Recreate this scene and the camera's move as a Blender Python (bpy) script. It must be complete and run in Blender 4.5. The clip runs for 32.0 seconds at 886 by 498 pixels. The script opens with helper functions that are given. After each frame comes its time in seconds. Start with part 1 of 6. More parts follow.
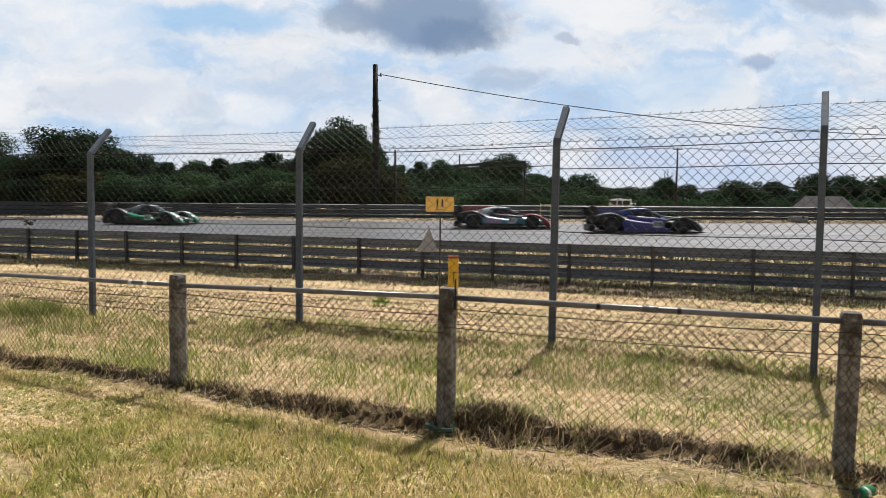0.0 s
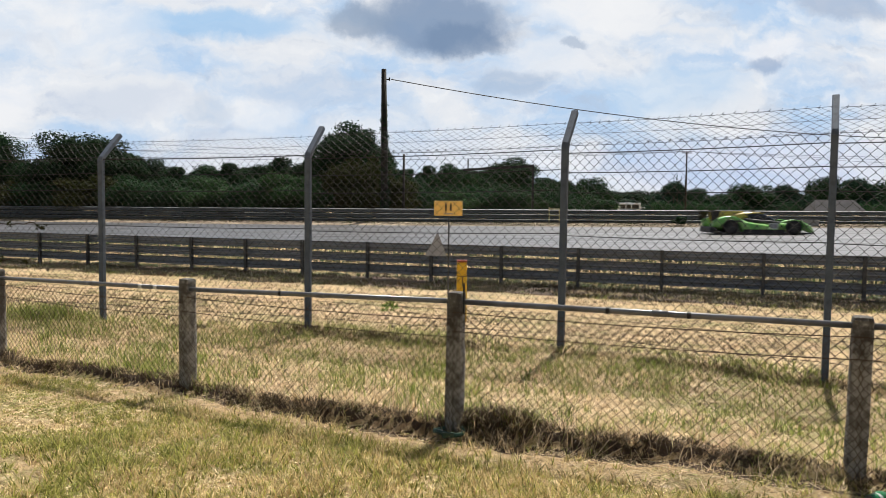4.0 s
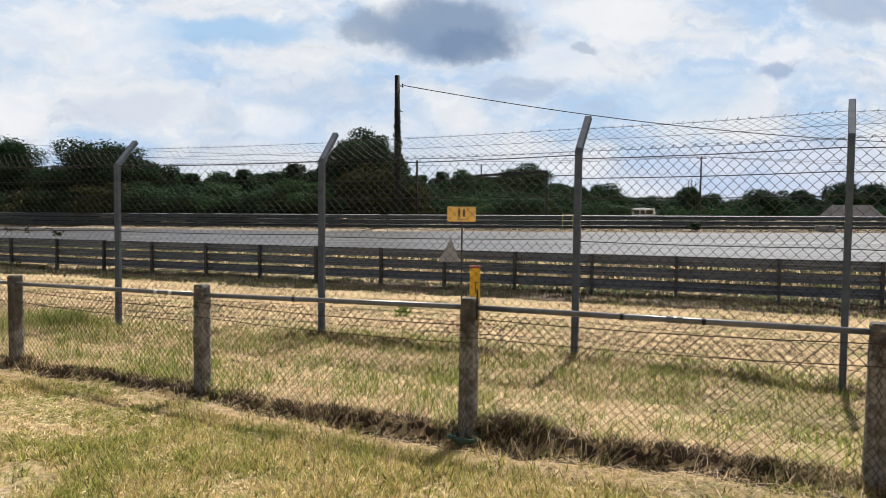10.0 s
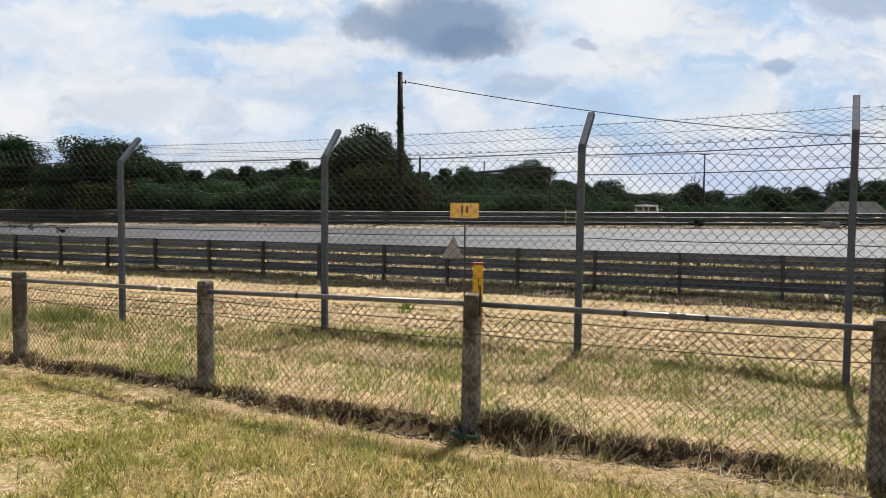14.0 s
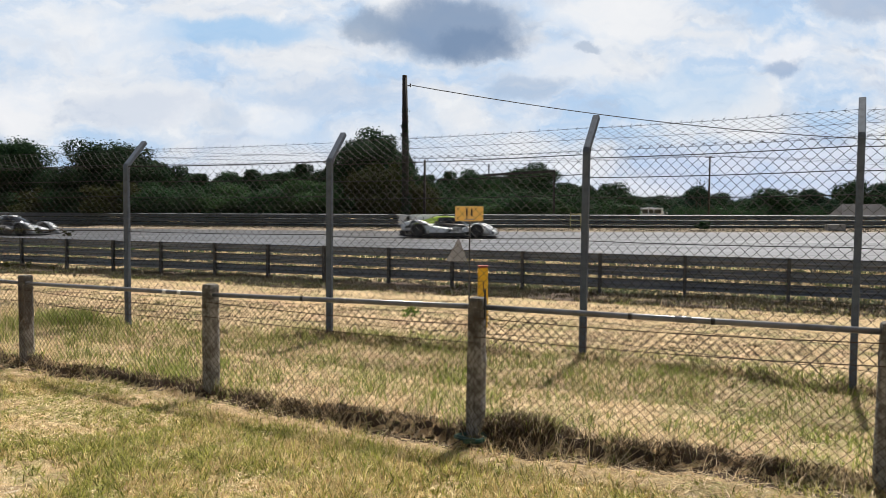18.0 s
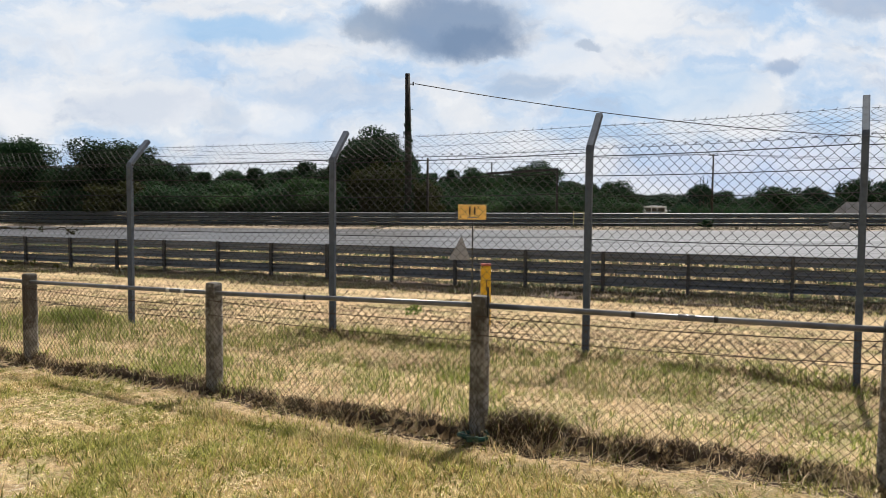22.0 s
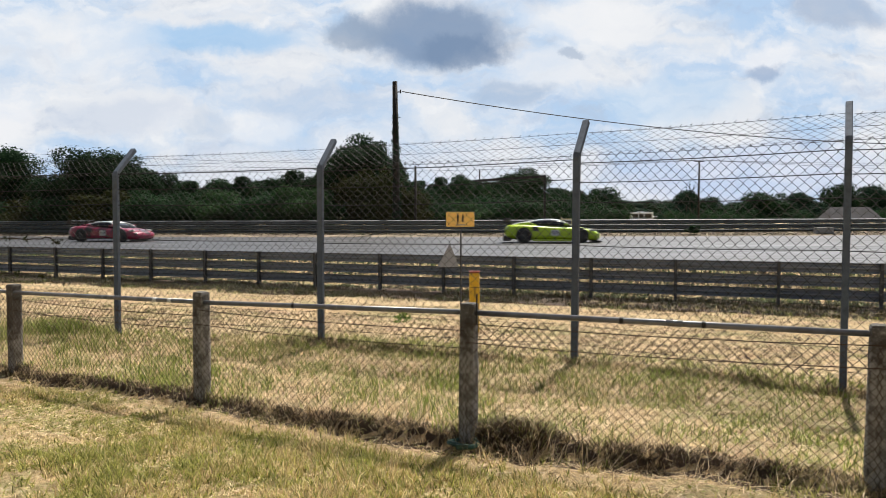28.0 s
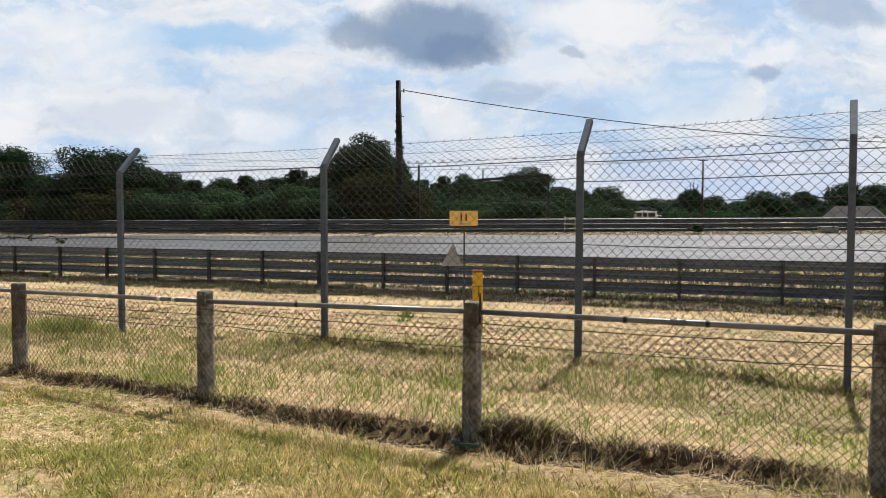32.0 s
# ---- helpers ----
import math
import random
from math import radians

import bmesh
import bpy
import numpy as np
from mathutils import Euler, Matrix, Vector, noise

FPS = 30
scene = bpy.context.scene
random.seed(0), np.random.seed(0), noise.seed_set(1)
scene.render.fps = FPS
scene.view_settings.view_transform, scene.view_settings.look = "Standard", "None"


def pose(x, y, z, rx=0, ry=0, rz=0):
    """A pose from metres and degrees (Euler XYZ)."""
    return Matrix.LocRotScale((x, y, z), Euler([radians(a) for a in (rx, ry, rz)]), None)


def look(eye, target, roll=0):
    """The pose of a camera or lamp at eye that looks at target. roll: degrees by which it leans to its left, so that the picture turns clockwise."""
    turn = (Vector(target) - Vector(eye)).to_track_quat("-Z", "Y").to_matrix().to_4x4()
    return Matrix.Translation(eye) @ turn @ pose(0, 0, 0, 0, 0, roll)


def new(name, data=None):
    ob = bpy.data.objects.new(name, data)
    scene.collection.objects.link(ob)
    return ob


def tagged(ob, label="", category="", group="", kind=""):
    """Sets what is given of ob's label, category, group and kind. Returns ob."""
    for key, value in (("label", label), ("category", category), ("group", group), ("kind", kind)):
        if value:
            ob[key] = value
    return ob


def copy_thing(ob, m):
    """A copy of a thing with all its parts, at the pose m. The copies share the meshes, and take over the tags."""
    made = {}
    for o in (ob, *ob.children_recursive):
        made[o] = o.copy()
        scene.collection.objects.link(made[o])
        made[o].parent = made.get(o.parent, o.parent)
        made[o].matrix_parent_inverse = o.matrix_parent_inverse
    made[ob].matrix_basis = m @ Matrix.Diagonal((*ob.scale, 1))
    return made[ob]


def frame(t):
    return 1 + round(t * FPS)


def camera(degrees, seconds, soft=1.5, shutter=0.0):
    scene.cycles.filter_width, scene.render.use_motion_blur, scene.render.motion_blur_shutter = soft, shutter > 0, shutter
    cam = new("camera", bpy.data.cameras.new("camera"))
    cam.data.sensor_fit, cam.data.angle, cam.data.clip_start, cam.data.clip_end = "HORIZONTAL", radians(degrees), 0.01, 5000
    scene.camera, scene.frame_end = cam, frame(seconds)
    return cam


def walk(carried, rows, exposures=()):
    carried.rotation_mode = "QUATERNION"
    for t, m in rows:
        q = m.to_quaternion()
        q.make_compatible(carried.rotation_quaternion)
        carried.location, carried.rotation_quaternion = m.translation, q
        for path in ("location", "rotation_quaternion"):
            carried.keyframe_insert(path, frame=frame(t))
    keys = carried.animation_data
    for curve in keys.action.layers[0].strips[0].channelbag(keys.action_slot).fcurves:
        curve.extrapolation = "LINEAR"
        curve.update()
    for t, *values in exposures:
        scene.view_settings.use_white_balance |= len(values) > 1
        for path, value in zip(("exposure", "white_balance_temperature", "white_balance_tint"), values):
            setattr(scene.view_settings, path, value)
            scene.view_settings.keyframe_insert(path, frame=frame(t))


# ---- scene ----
cam = camera(62.58, 32.0, soft=0.8, shutter=0.06)
EYE = (0.0, 0.0, 1.6)
walk(cam, [(t, pose(*EYE, rx, ry, rz)) for t, rx, ry, rz in [(0.0, 86.253, -0.574, -1.533), (0.5, 86.285, -0.557, -1.482), (1.0, 86.323, -0.561, -1.415), (1.5, 86.385, -0.59, -1.314), (2.0, 86.415, -0.62, -1.235), (2.5, 86.457, -0.593, -1.146), (3.0, 86.521, -0.586, -1.061), (3.5, 86.566, -0.545, -0.964), (5.5, 86.569, -0.502, -0.517), (6.0, 86.537, -0.517, -0.361), (6.5, 86.543, -0.536, -0.211), (7.0, 86.646, -0.596, -0.119), (7.5, 86.833, -0.578, -0.052), (8.0, 87.027, -0.571, -0.04), (8.5, 87.165, -0.571, -0.003), (9.0, 87.204, -0.499, 0.024), (9.5, 87.15, -0.485, 0.081), (10.0, 87.016, -0.423, 0.168), (10.5, 86.849, -0.365, 0.305), (11.0, 86.665, -0.361, 0.407), (11.5, 86.547, -0.336, 0.44), (12.0, 86.508, -0.328, 0.448), (12.5, 86.557, -0.358, 0.444), (13.0, 86.602, -0.383, 0.437), (13.5, 86.678, -0.405, 0.421), (14.0, 86.75, -0.395, 0.4), (14.5, 86.842, -0.398, 0.378), (16.5, 86.982, -0.372, 0.584), (17.0, 86.968, -0.326, 0.662), (17.5, 86.966, -0.325, 0.731), (18.0, 86.986, -0.337, 0.773), (18.5, 87.033, -0.322, 0.803), (19.0, 87.052, -0.314, 0.859), (19.5, 87.058, -0.278, 0.936), (20.0, 87.05, -0.292, 1.014), (20.5, 86.993, -0.28, 1.063), (21.0, 86.923, -0.262, 1.073), (21.5, 86.859, -0.277, 1.052), (22.0, 86.856, -0.295, 1.003), (22.5, 86.915, -0.336, 0.96), (23.0, 86.983, -0.316, 0.876), (23.5, 87.053, -0.303, 0.74), (24.0, 87.08, -0.233, 0.552), (24.5, 87.098, -0.16, 0.311), (25.0, 87.138, -0.085, 0.128), (25.5, 87.191, -0.029, 0.046), (27.5, 87.371, 0.042, 0.099), (28.0, 87.44, 0.047, 0.069), (28.5, 87.522, 0.053, 0.042), (29.0, 87.575, 0.059, 0.011), (29.5, 87.634, 0.027, -0.03), (30.0, 87.634, 0.03, -0.037), (30.5, 87.606, 0.022, 0.022), (31.0, 87.535, 0.058, 0.114), (31.5, 87.441, 0.04, 0.228), (32.0, 87.364, 0.067, 0.336)]])

# ---- world and sun ----
SUN_EL, SUN_AZ = 57.0, 25.0        # degrees; azimuth from +y towards +x
world = bpy.data.worlds.new("sky")
scene.world = world
world.use_nodes = True
wn, wl = world.node_tree.nodes, world.node_tree.links
sky = wn.new("ShaderNodeTexSky")
sky.sky_type, sky.sun_disc = "NISHITA", False
sky.sun_elevation, sky.sun_rotation = radians(SUN_EL), radians(SUN_AZ)
wcoord = wn.new("ShaderNodeTexCoord")
wnoise = wn.new("ShaderNodeTexNoise")
wnoise.inputs["Scale"].default_value, wnoise.inputs["Detail"].default_value = 3.0, 6.0
wramp = wn.new("ShaderNodeMapRange")
wramp.inputs["From Min"].default_value, wramp.inputs["From Max"].default_value = 0.42, 0.62
wmix = wn.new("ShaderNodeMix")
wmix.data_type = "RGBA"
wl.new(wcoord.outputs["Generated"], wnoise.inputs["Vector"])
wl.new(wnoise.outputs["Fac"], wramp.inputs["Value"])
wl.new(wramp.outputs["Result"], wmix.inputs["Factor"])
wl.new(sky.outputs["Color"], wmix.inputs["A"])
wmix.inputs["B"].default_value = (6.5, 6.8, 7.2, 1)
wl.new(wmix.outputs["Result"], wn["Background"].inputs["Color"])
wn["Background"].inputs["Strength"].default_value = 0.033

sun = new("sun", bpy.data.lights.new("sun", "SUN"))
scene.view_settings.exposure = 0.63
sun.data.energy, sun.data.angle, sun.data.color = 5.0, radians(1.2), (1.0, 0.95, 0.87)
sun_dir = Vector((math.sin(radians(SUN_AZ)) * math.cos(radians(SUN_EL)), math.cos(radians(SUN_AZ)) * math.cos(radians(SUN_EL)), math.sin(radians(SUN_EL))))
sun.matrix_world = look(sun_dir * 60, (0, 0, 0))


# ---- materials ----
def lin(r, g, b):
    """sRGB 0..255 to linear."""
    return tuple(((c / 255 + 0.055) / 1.055) ** 2.4 if c > 10.3 else c / 255 / 12.92 for c in (r, g, b))


class Nodes:
    """Short names for the nodes of one material."""

    def __init__(self, name):
        self.mat = bpy.data.materials.new(name)
        self.mat.use_nodes = True
        self.t = self.mat.node_tree
        self.bsdf = self.t.nodes["Principled BSDF"]

    def node(self, kind, **values):
        n = self.t.nodes.new(kind)
        for k, v in values.items():
            n.inputs[k.replace("_", " ")].default_value = v
        return n

    def link(self, a, b):
        self.t.links.new(a, b)

    def coord(self, out="Object"):
        return self.node("ShaderNodeTexCoord").outputs[out]

    def noise(self, vec, scale, detail=4.0, rough=0.55, distortion=0.0):
        n = self.node("ShaderNodeTexNoise", Scale=scale, Detail=detail, Roughness=rough, Distortion=distortion)
        self.link(vec, n.inputs["Vector"])
        return n.outputs["Fac"]

    def remap(self, value, a, b, lo=0.0, hi=1.0, smooth=True):
        n = self.node("ShaderNodeMapRange")
        n.interpolation_type = "SMOOTHSTEP" if smooth else "LINEAR"
        for k, v in (("From Min", a), ("From Max", b), ("To Min", lo), ("To Max", hi)):
            n.inputs[k].default_value = v
        self.link(value, n.inputs["Value"])
        return n.outputs["Result"]

    def mix(self, fac, a, b, blend="MIX"):
        n = self.t.nodes.new("ShaderNodeMix")
        n.data_type, n.blend_type = "RGBA", blend
        for v, k in ((fac, "Factor"), (a, "A"), (b, "B")):
            if isinstance(v, (int, float)):
                n.inputs[k].default_value = v
            elif isinstance(v, tuple):
                n.inputs[k].default_value = (*v, 1)
            else:
                self.link(v, n.inputs[k])
        return n.outputs["Result"]

    def math(self, op, a, b=0.0):
        n = self.t.nodes.new("ShaderNodeMath")
        n.operation = op
        for v, i in ((a, 0), (b, 1)):
            if isinstance(v, (int, float)):
                n.inputs[i].default_value = v
            else:
                self.link(v, n.inputs[i])
        return n.outputs[0]

    def bump(self, height, strength=0.3, distance=0.01):
        n = self.node("ShaderNodeBump", Strength=strength, Distance=distance)
        self.link(height, n.inputs["Height"])
        self.link(n.outputs["Normal"], self.bsdf.inputs["Normal"])

    def done(self, colour=None, rough=None, metal=None, **more):
        for v, k in ((colour, "Base Color"), (rough, "Roughness"), (metal, "Metallic")):
            if v is None:
                continue
            if isinstance(v, tuple):
                v = (*v, 1)
            if isinstance(v, (int, float, tuple)):
                self.bsdf.inputs[k].default_value = v
            else:
                self.link(v, self.bsdf.inputs[k])
        for k, v in more.items():
            self.bsdf.inputs[k.replace("_", " ")].default_value = v
        return self.mat


def worn(name, base, dark, scale=6.0, rough=0.6, metal=0.0, grain=60.0, bump=0.25, amount=0.7):
    """Paint, metal or stone with stains at one scale and grain at another."""
    n = Nodes(name)
    c = n.coord()
    stain = n.remap(n.noise(c, scale, 6.0, 0.65), 0.4, 0.68)
    fine = n.noise(c, grain, 3.0)
    col = n.mix(n.math("MULTIPLY", stain, amount), base, dark)
    col = n.mix(0.25, col, n.mix(fine, dark, base))
    n.bump(fine, bump, 0.004)
    return n.done(col, n.remap(fine, 0.3, 0.7, rough - 0.1, rough + 0.1), metal)


M = {}


def concrete_material():
    """Old cast concrete: dark lichen, pale pebbles and rain streaks."""
    n = Nodes("weathered_concrete")
    c = n.coord()
    stretch = n.node("ShaderNodeMapping")
    stretch.inputs["Scale"].default_value = (1, 1, 0.22)
    n.link(c, stretch.inputs["Vector"])
    streak = n.noise(stretch.outputs["Vector"], 26.0, 5.0, 0.7)
    blot = n.noise(c, 14.0, 6.0, 0.7)
    fine = n.noise(c, 150.0, 4.0, 0.7)
    col = n.mix(n.remap(blot, 0.42, 0.6), (0.38, 0.37, 0.35), (0.16, 0.15, 0.138))
    col = n.mix(n.remap(streak, 0.5, 0.66, 0.0, 0.7), col, (0.05, 0.044, 0.038))
    up = n.node("ShaderNodeSeparateXYZ")
    n.link(c, up.inputs[0])
    crust = n.math("ADD", up.outputs["Z"], n.math("MULTIPLY", n.noise(c, 7.0, 5.0, 0.7), 0.9))
    crust = n.math("ADD", crust, n.remap(n.node("ShaderNodeObjectInfo").outputs["Random"], 0.0, 1.0, -0.35, 0.3, False))
    col = n.mix(n.remap(crust, 0.82, 1.08, 0.0, 0.85), col, (0.06, 0.053, 0.046))
    col = n.mix(n.remap(n.noise(c, 70.0, 2.0, 0.5), 0.63, 0.70, 0.0, 0.75), col, (0.42, 0.40, 0.37))
    n.bump(n.math("ADD", fine, blot), 0.9, 0.008)
    return n.done(col, 0.93)


M["concrete"] = concrete_material()
M["post_paint"] = worn("grey_painted_steel", (0.105, 0.13, 0.172), (0.06, 0.072, 0.093), 16.0, 0.75, 0.0, 90.0, 0.2, 0.7)
M["post_paint"].node_tree.nodes["Principled BSDF"].inputs["Specular IOR Level"].default_value = 0.2
M["pipe"] = worn("galvanised_pipe", (0.20, 0.205, 0.22), (0.085, 0.08, 0.08), 9.0, 0.42, 0.65, 60.0, 0.12)
M["wire"] = worn("old_fence_wire", (0.038, 0.036, 0.035), (0.02, 0.018, 0.017), 8.0, 0.7, 0.1)
M["rusty_wire"] = worn("rusty_fence_wire", (0.075, 0.046, 0.03), (0.036, 0.023, 0.016), 8.0, 0.8, 0.1)
M["strand"] = worn("dark_tension_wire", (0.022, 0.022, 0.024), (0.013, 0.013, 0.013), 8.0, 0.65, 0.2)
M["rail"] = worn("galvanised_guardrail", (0.25, 0.275, 0.315), (0.14, 0.155, 0.178), 1.4, 0.5, 0.35, 40.0, 0.12, 0.6)
M["rail_far"] = worn("weathered_guardrail", (0.135, 0.15, 0.165), (0.06, 0.067, 0.074), 1.6, 0.66, 0.15, 30.0, 0.12, 0.8)
M["rail_post"] = worn("guardrail_post_steel", (0.075, 0.078, 0.085), (0.04, 0.04, 0.042), 4.0, 0.6, 0.4)
M["bark"] = worn("dark_bark", (0.07, 0.055, 0.04), (0.03, 0.025, 0.02), 3.0, 0.9, 0, 25.0, 0.8)
M["pole_wood"] = worn("tarred_pole_wood", (0.024, 0.021, 0.018), (0.013, 0.0115, 0.0105), 2.0, 0.95, 0, 30.0, 0.6)
M["sign_yellow"] = worn("faded_yellow_sign_paint", (0.88, 0.58, 0.16), (0.74, 0.46, 0.12), 8.0, 0.5, 0, 40, 0.05, 0.5)
M["marker_yellow"] = worn("yellow_marker_plastic", (0.80, 0.48, 0.015), (0.62, 0.35, 0.01), 14.0, 0.45, 0, 60, 0.05, 0.4)
M["marker_red"] = worn("red_plastic_cap", (0.35, 0.05, 0.02), (0.22, 0.04, 0.02), 14.0, 0.5)
M["sign_back"] = worn("bare_sign_metal", (0.31, 0.33, 0.40), (0.22, 0.235, 0.28), 7.0, 0.6, 0.2)
M["black"] = worn("black_lettering", (0.02, 0.02, 0.02), (0.012, 0.012, 0.012), 9.0, 0.6)
M["white"] = worn("white_paint", (0.72, 0.72, 0.70), (0.5, 0.49, 0.46), 5.0, 0.5, 0, 50, 0.1, 0.4)
M["faded_line"] = worn("worn_road_paint", (0.42, 0.41, 0.39), (0.09, 0.085, 0.085), 1.2, 0.6, 0, 12.0, 0.1, 0.9)
M["green_band"] = worn("green_plastic_strap", (0.012, 0.06, 0.04), (0.006, 0.03, 0.02), 20.0, 0.35)


def ground_material():
    n = Nodes("dry_grass_field")
    c = n.coord()
    big = n.noise(c, 0.55, 5.0, 0.6)
    mid = n.noise(c, 2.6, 5.0, 0.62)
    fine = n.noise(c, 38.0, 4.0, 0.7)
    tiny = n.noise(c, 140.0, 3.0, 0.7)
    straw = n.mix(mid, (0.64, 0.45, 0.215), (0.84, 0.64, 0.36))
    straw = n.mix(n.remap(fine, 0.34, 0.52), (0.30, 0.19, 0.085), straw)
    green = n.mix(fine, (0.10, 0.125, 0.028), (0.30, 0.30, 0.085))
    clods = n.noise(c, 13.0, 6.0, 0.75, 0.5)
    straw = n.mix(n.remap(n.noise(c, 0.9, 4.0, 0.6), 0.50, 0.66, 0, 0.55), straw, (0.50, 0.30, 0.18))
    worn_in = n.node("ShaderNodeMapping")
    worn_in.inputs["Scale"].default_value = (0.9, 3.2, 1)
    n.link(c, worn_in.inputs["Vector"])
    straw = n.mix(n.remap(n.noise(worn_in.outputs["Vector"], 1.3, 6.0, 0.7, 0.6), 0.5, 0.66, 0, 0.6), straw, (0.30, 0.185, 0.10))
    straw = n.mix(n.remap(clods, 0.465, 0.38, 0, 0.75), straw, (0.12, 0.072, 0.036))
    straw = n.mix(n.remap(clods, 0.55, 0.64, 0, 0.6), straw, (0.94, 0.80, 0.60))
    patch = n.remap(n.math("ADD", n.math("MULTIPLY", big, 0.5), n.math("MULTIPLY", mid, 0.5)), 0.49, 0.60)
    col = n.mix(n.math("MULTIPLY", patch, 0.55), straw, green)
    col = n.mix(n.remap(tiny, 0.3, 0.55, 0.4, 0.0), col, (0.13, 0.085, 0.04))
    n.bump(n.math("ADD", fine, tiny), 0.9, 0.03)
    return n.done(col, 0.95)


def asphalt_material():
    n = Nodes("pale_asphalt")
    c = n.coord()
    big = n.noise(c, 0.12, 4.0)
    streak = n.node("ShaderNodeMapping")
    streak.inputs["Scale"].default_value = (0.02, 1.4, 1)
    n.link(c, streak.inputs["Vector"])
    lines = n.noise(streak.outputs["Vector"], 1.0, 5.0)
    fine = n.noise(c, 60.0, 3.0)
    col = n.mix(big, (0.026, 0.025, 0.027), (0.040, 0.038, 0.041))
    col = n.mix(n.remap(lines, 0.42, 0.65, 0.0, 0.55), col, (0.026, 0.0255, 0.0265))
    wide = n.node("ShaderNodeMapping")
    wide.inputs["Scale"].default_value = (0.012, 0.5, 1)
    n.link(c, wide.inputs["Vector"])
    bands = n.noise(wide.outputs["Vector"], 1.0, 5.0, 0.65)
    col = n.mix(n.remap(bands, 0.48, 0.64, 0.0, 0.6), col, (0.085, 0.074, 0.077))
    n.bump(fine, 0.08, 0.002)
    return n.done(col, n.remap(n.math("ADD", n.math("MULTIPLY", lines, 0.7), n.math("MULTIPLY", bands, 0.3)), 0.36, 0.64, 0.54, 0.32))


M["ground"], M["asphalt"] = ground_material(), asphalt_material()


# ---- mesh helpers ----
def mesh_of(bm, name, material, smooth=False):
    me = bpy.data.meshes.new(name)
    bm.to_mesh(me)
    bm.free()
    me.materials.append(material)
    if smooth:
        me.polygons.foreach_set("use_smooth", [True] * len(me.polygons))
    return me


def part(name, bm, material, parent=None, label="", smooth=False, at=None):
    """One mesh object under a thing or a part."""
    ob = new(name, mesh_of(bm, name, material, smooth) if isinstance(bm, bmesh.types.BMesh) else bm)
    if parent:
        ob.parent = parent
    if at is not None:
        ob.matrix_basis = at
    return tagged(ob, label)


def box(bm, x0, x1, y0, y1, z0, z1, bevel=0.0, m=None):
    vs = [bm.verts.new((x, y, z)) for z in (z0, z1) for x, y in ((x0, y0), (x1, y0), (x1, y1), (x0, y1))]
    fs = [bm.faces.new([vs[i] for i in q]) for q in ((3, 2, 1, 0), (4, 5, 6, 7), (0, 1, 5, 4), (1, 2, 6, 5), (2, 3, 7, 6), (3, 0, 4, 7))]
    if bevel:
        made = bmesh.ops.bevel(bm, geom=list({e for f in fs for e in f.edges}), offset=bevel, segments=2, affect="EDGES", profile=0.6)
        vs = list({v for f in made["faces"] for v in f.verts} | {v for v in vs if v.is_valid})
    if m is not None:
        bmesh.ops.transform(bm, matrix=m, verts=[v for v in vs if v.is_valid])
    return bm


def tube(bm, points, radius, sides=6, radius_end=None, caps=True):
    """A round bar through the points."""
    pts = [Vector(p) for p in points]
    rings = []
    for i, p in enumerate(pts):
        d = (pts[min(i + 1, len(pts) - 1)] - pts[max(i - 1, 0)]).normalized()
        a = d.orthogonal().normalized() if abs(d.z) > 0.95 else d.cross(Vector((0, 0, 1))).normalized()
        b = d.cross(a)
        r = radius if radius_end is None else radius + (radius_end - radius) * i / (len(pts) - 1)
        rings.append([bm.verts.new(p + r * (math.cos(k * math.tau / sides) * a + math.sin(k * math.tau / sides) * b)) for k in range(sides)])
    for r0, r1 in zip(rings, rings[1:]):
        for k in range(sides):
            bm.faces.new((r0[k], r0[(k + 1) % sides], r1[(k + 1) % sides], r1[k]))
    if caps:
        bm.faces.new(rings[0][::-1])
        bm.faces.new(rings[-1])
    return bm


def extrude_profile(bm, profile, path):
    """A closed outline (across, up) drawn along level points; path rows are (point, sideways unit)."""
    rings = [[bm.verts.new(Vector(p) + a * Vector(side) + Vector((0, 0, z))) for a, z in profile] for p, side in path]
    n = len(profile)
    for r0, r1 in zip(rings, rings[1:]):
        for k in range(n):
            bm.faces.new((r0[k], r0[(k + 1) % n], r1[(k + 1) % n], r1[k]))
    bm.faces.new(rings[0][::-1])
    bm.faces.new(rings[-1])
    return bm


def loft(stations, sides=14, power=3.2, ends=True):
    """A closed hull through stations (x, y centre, half width, z low, z high, [power])."""
    bm = bmesh.new()
    rings = []
    for st in stations:
        x, yc, hw, z0, z1 = st[:5]
        p = 2 / (st[5] if len(st) > 5 else power)
        zc, hz = (z0 + z1) / 2, (z1 - z0) / 2
        ring = []
        for k in range(sides):
            a = (k + 0.5) * math.tau / sides
            c, s = math.cos(a), math.sin(a)
            ring.append(bm.verts.new((x, yc + hw * math.copysign(abs(c) ** p, c), zc + hz * math.copysign(abs(s) ** p, s))))
        rings.append(ring)
    for r0, r1 in zip(rings, rings[1:]):
        for k in range(sides):
            bm.faces.new((r0[k], r1[k], r1[(k + 1) % sides], r0[(k + 1) % sides]))
    if ends:
        bm.faces.new(rings[0])
        bm.faces.new(rings[-1][::-1])
    bmesh.ops.recalc_face_normals(bm, faces=bm.faces)
    return bm


